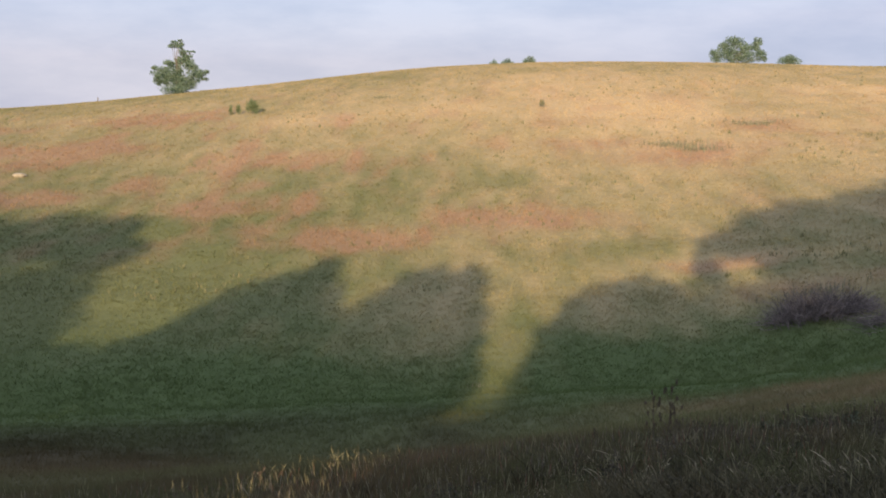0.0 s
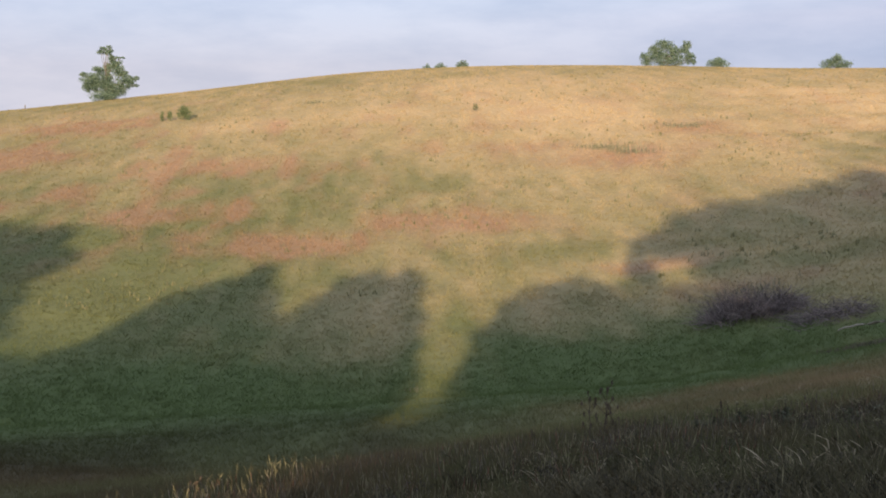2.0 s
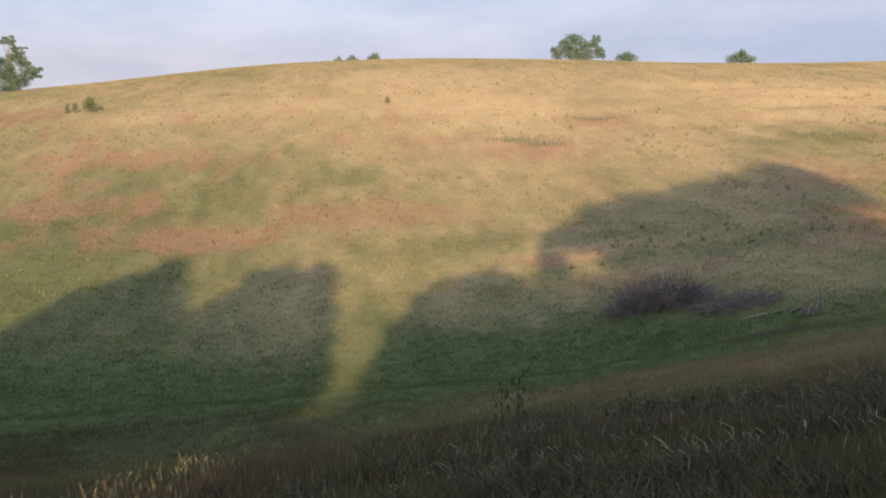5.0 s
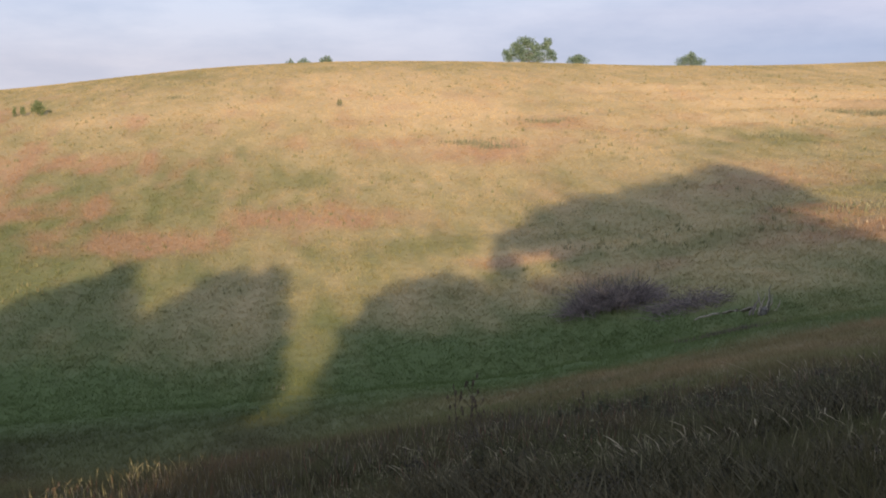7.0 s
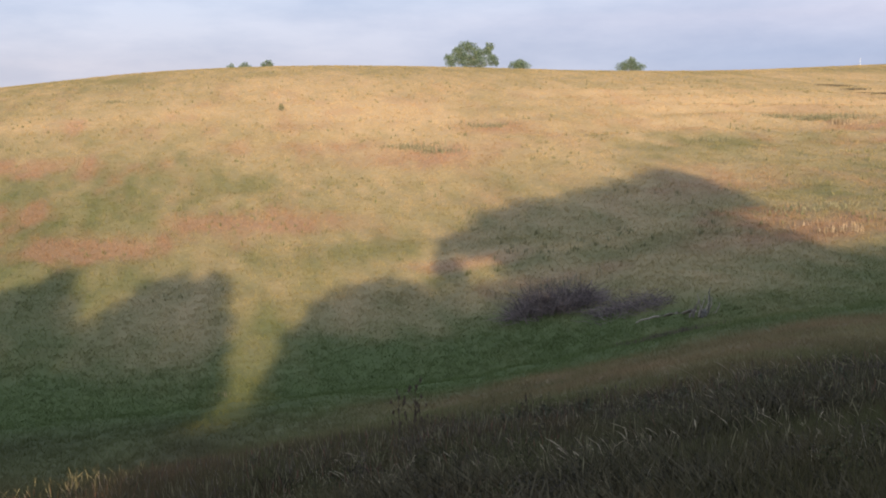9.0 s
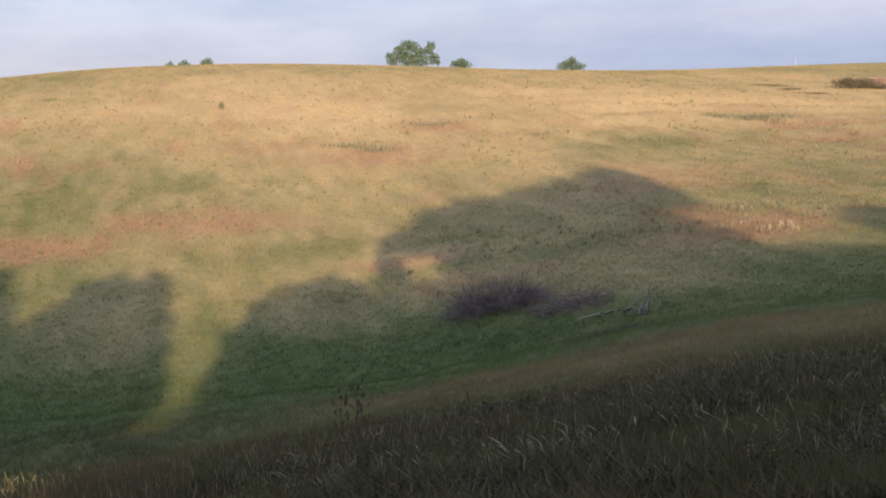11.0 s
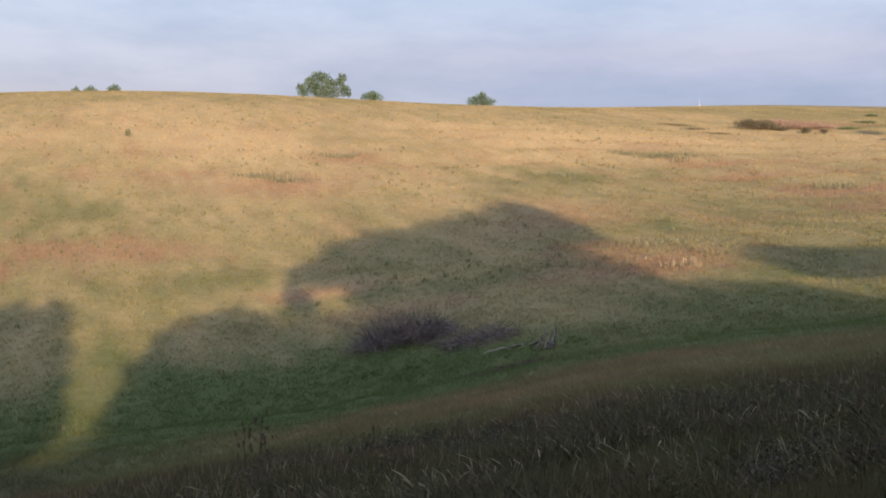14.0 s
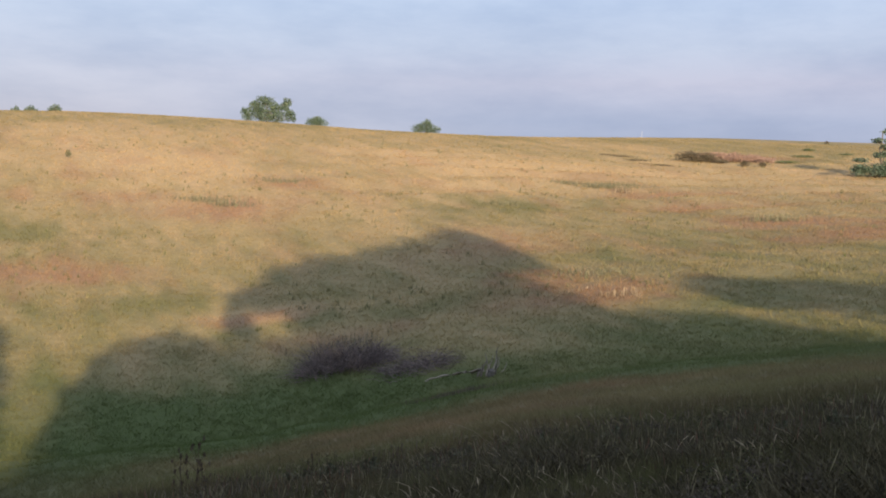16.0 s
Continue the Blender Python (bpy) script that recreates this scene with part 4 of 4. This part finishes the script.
def white_post():
    x, y = polar(31.6, 283)
    root = tagged(new("marker_post"), "thin white marker post on the far crest", "post")
    root.location = (x, y, float(ground_z(x, y)))
    v, f = tubes([[(Vector((0, 0, -0.1)), 0.026), (Vector((0, 0, 1.0)), 0.022), (Vector((0, 0, 1.6)), 0.018), (Vector((0, 0, 1.62)), 0.01)]], 8)
    part("post", mesh_of("post", v, f, M_POST, True), root)
    v, f = tubes([[(Vector((0, 0, -0.1)), 0.08), (Vector((0, 0, 0.25)), 0.08), (Vector((0, 0, 0.3)), 0.02)]], 8)
    part("foot", mesh_of("foot", v, f, M_POST, True), root)


def dock_plant():
    """Tall stalk with side stems, seed clusters and a few long leaves."""
    root = tagged(new("dock_plant"), "tall dead brown dock with seeded stems", "weed", "tall weeds on the bank")
    limbs, seeds = [bent(Vector((0, 0, -0.05)), Vector((0.06, 0.0, 1.15)), 0.009, 0.004, 0.012, 7)], []
    for k in range(9):
        z = 0.35 + 0.085*k
        a = 2.4*k
        e = Vector((math.cos(a)*0.16, math.sin(a)*0.16, z + 0.2))
        limbs.append(bent(Vector((0.004*k, 0, z)), e, 0.005, 0.003, 0.008, 3))
        seeds.append((e.x, e.y, e.z, 0.025, 0.025, 0.06))
    seeds.append((0.06, 0, 1.12, 0.025, 0.025, 0.08))
    v, f = tubes(limbs, 5)
    part("stalk", mesh_of("stalk", v, f, M_DOCK, True), root)
    v, f = leaves(seeds, 0.022, 9.0)
    part("seed_head", mesh_of("seed_head", v, f, M_DOCK), root, "dark brown seed clusters")
    v, f = leaves([(0, 0, 0.15, 0.2, 0.2, 0.14)], 0.15, 2.0)
    part("foliage", mesh_of("foliage", v, f, M_HEATH), root)
    return root


def bank_weed():
    """A bushy leafy weed with several stems and pale flower heads."""
    root = tagged(new("weed_clump"), "bushy grey-green weed with pale dried flower heads", "weed", "bushy weeds on the bank")
    for k in range(9):
        a, lean, up = 2.4*k, rng.uniform(0.05, 0.22), rng.uniform(0.35, 0.6)
        e = Vector((math.cos(a)*lean, math.sin(a)*lean, up))
        v, f = tubes([bent(Vector((math.cos(a)*0.03, math.sin(a)*0.03, -0.04)), e, 0.006, 0.003, 0.01, 4)], 5)
        stem = part("stem", mesh_of("stem", v, f, M_DOCK, True), root)
        v, f = leaves([(e.x, e.y, e.z, 0.03, 0.03, 0.03)], 0.022, 7.0)
        part("flower_head", mesh_of("flower_head", v, f, M_SEED), stem, "pale dried flower head")
    v, f = leaves([(0, 0, 0.2, 0.2, 0.2, 0.2), (0.05, 0, 0.33, 0.17, 0.17, 0.13)], 0.06, 5.0)
    part("foliage", mesh_of("foliage", v, f, M_MUGWORT), root)
    return root


def weed_row():
    one, first_done = bank_weed(), False
    for az, r, size in ((15.4, 20.0, 0.9), (16.3, 19.6, 1.1), (17.3, 19.8, 1.2), (18.1, 19.2, 1.0), (19.2, 19.5, 1.2), (20.3, 19.0, 0.9), (13.6, 20.4, 0.8), (22.4, 18.8, 1.0), (24.0, 19.0, 1.1),
                        (25.6, 18.4, 0.9), (27.5, 18.6, 1.1), (29.2, 18.0, 1.0), (31.0, 18.2, 1.2), (33.5, 17.6, 1.0), (36.0, 17.4, 1.1), (38.6, 17.0, 1.0), (41.0, 16.6, 1.1),
                        (11.8, 16.5, 0.8), (7.6, 17.5, 0.7), (17.0, 15.5, 0.8), (23.5, 14.6, 0.8), (30.0, 14.0, 0.8), (36.5, 13.4, 0.8), (3.0, 19.0, 0.6)):
        x, y = polar(az, r)
        m = pose(x, y, float(ground_z(x, y)), 0, 0, az*53)
        if first_done:
            one.scale = (size,)*3
            copy_thing(one, m)
            one.scale = (1, 1, 1)
        else:
            one.matrix_world, first_done = m, True


weed_row()
brush_pile()
fallen_log()
dead_stump()
boulder(-19.6, 131, 0.75)


def short_post(az, r, up):
    x, y = polar(az, r)
    v, f = tubes([[(Vector((0, 0, -0.2)), 0.09), (Vector((0.02, 0, up*0.6)), 0.085), (Vector((0.03, 0, up)), 0.08), (Vector((0.03, 0, up + 0.02)), 0.01)]], 8)
    ob = tagged(new("wooden_post", mesh_of("wooden_post", v, f, M_BARK, True)), "short dark weathered post on the crest", "post")
    ob.location = (x, y, float(ground_z(x, y)))


short_post(-16.15, 216, 0.75)
white_post()
first = dock_plant()
for i, (az, r, size) in enumerate(((10.9, 20.5, 1.0), (10.2, 20.8, 0.85), (11.3, 20.2, 0.7), (16.5, 19.5, 0.6), (20.5, 19.0, 0.6), (-8.9, 19.5, 0.6), (7.4, 20.0, 0.5), (30.0, 17.5, 0.5))):
    x, y = polar(az, r)
    m = pose(x, y, float(ground_z(x, y)), 0, 0, 70*i)
    if i == 0:
        first.matrix_world = m
    else:
        first.scale = (size,)*3
        copy_thing(first, m)
        first.scale = (1, 1, 1)
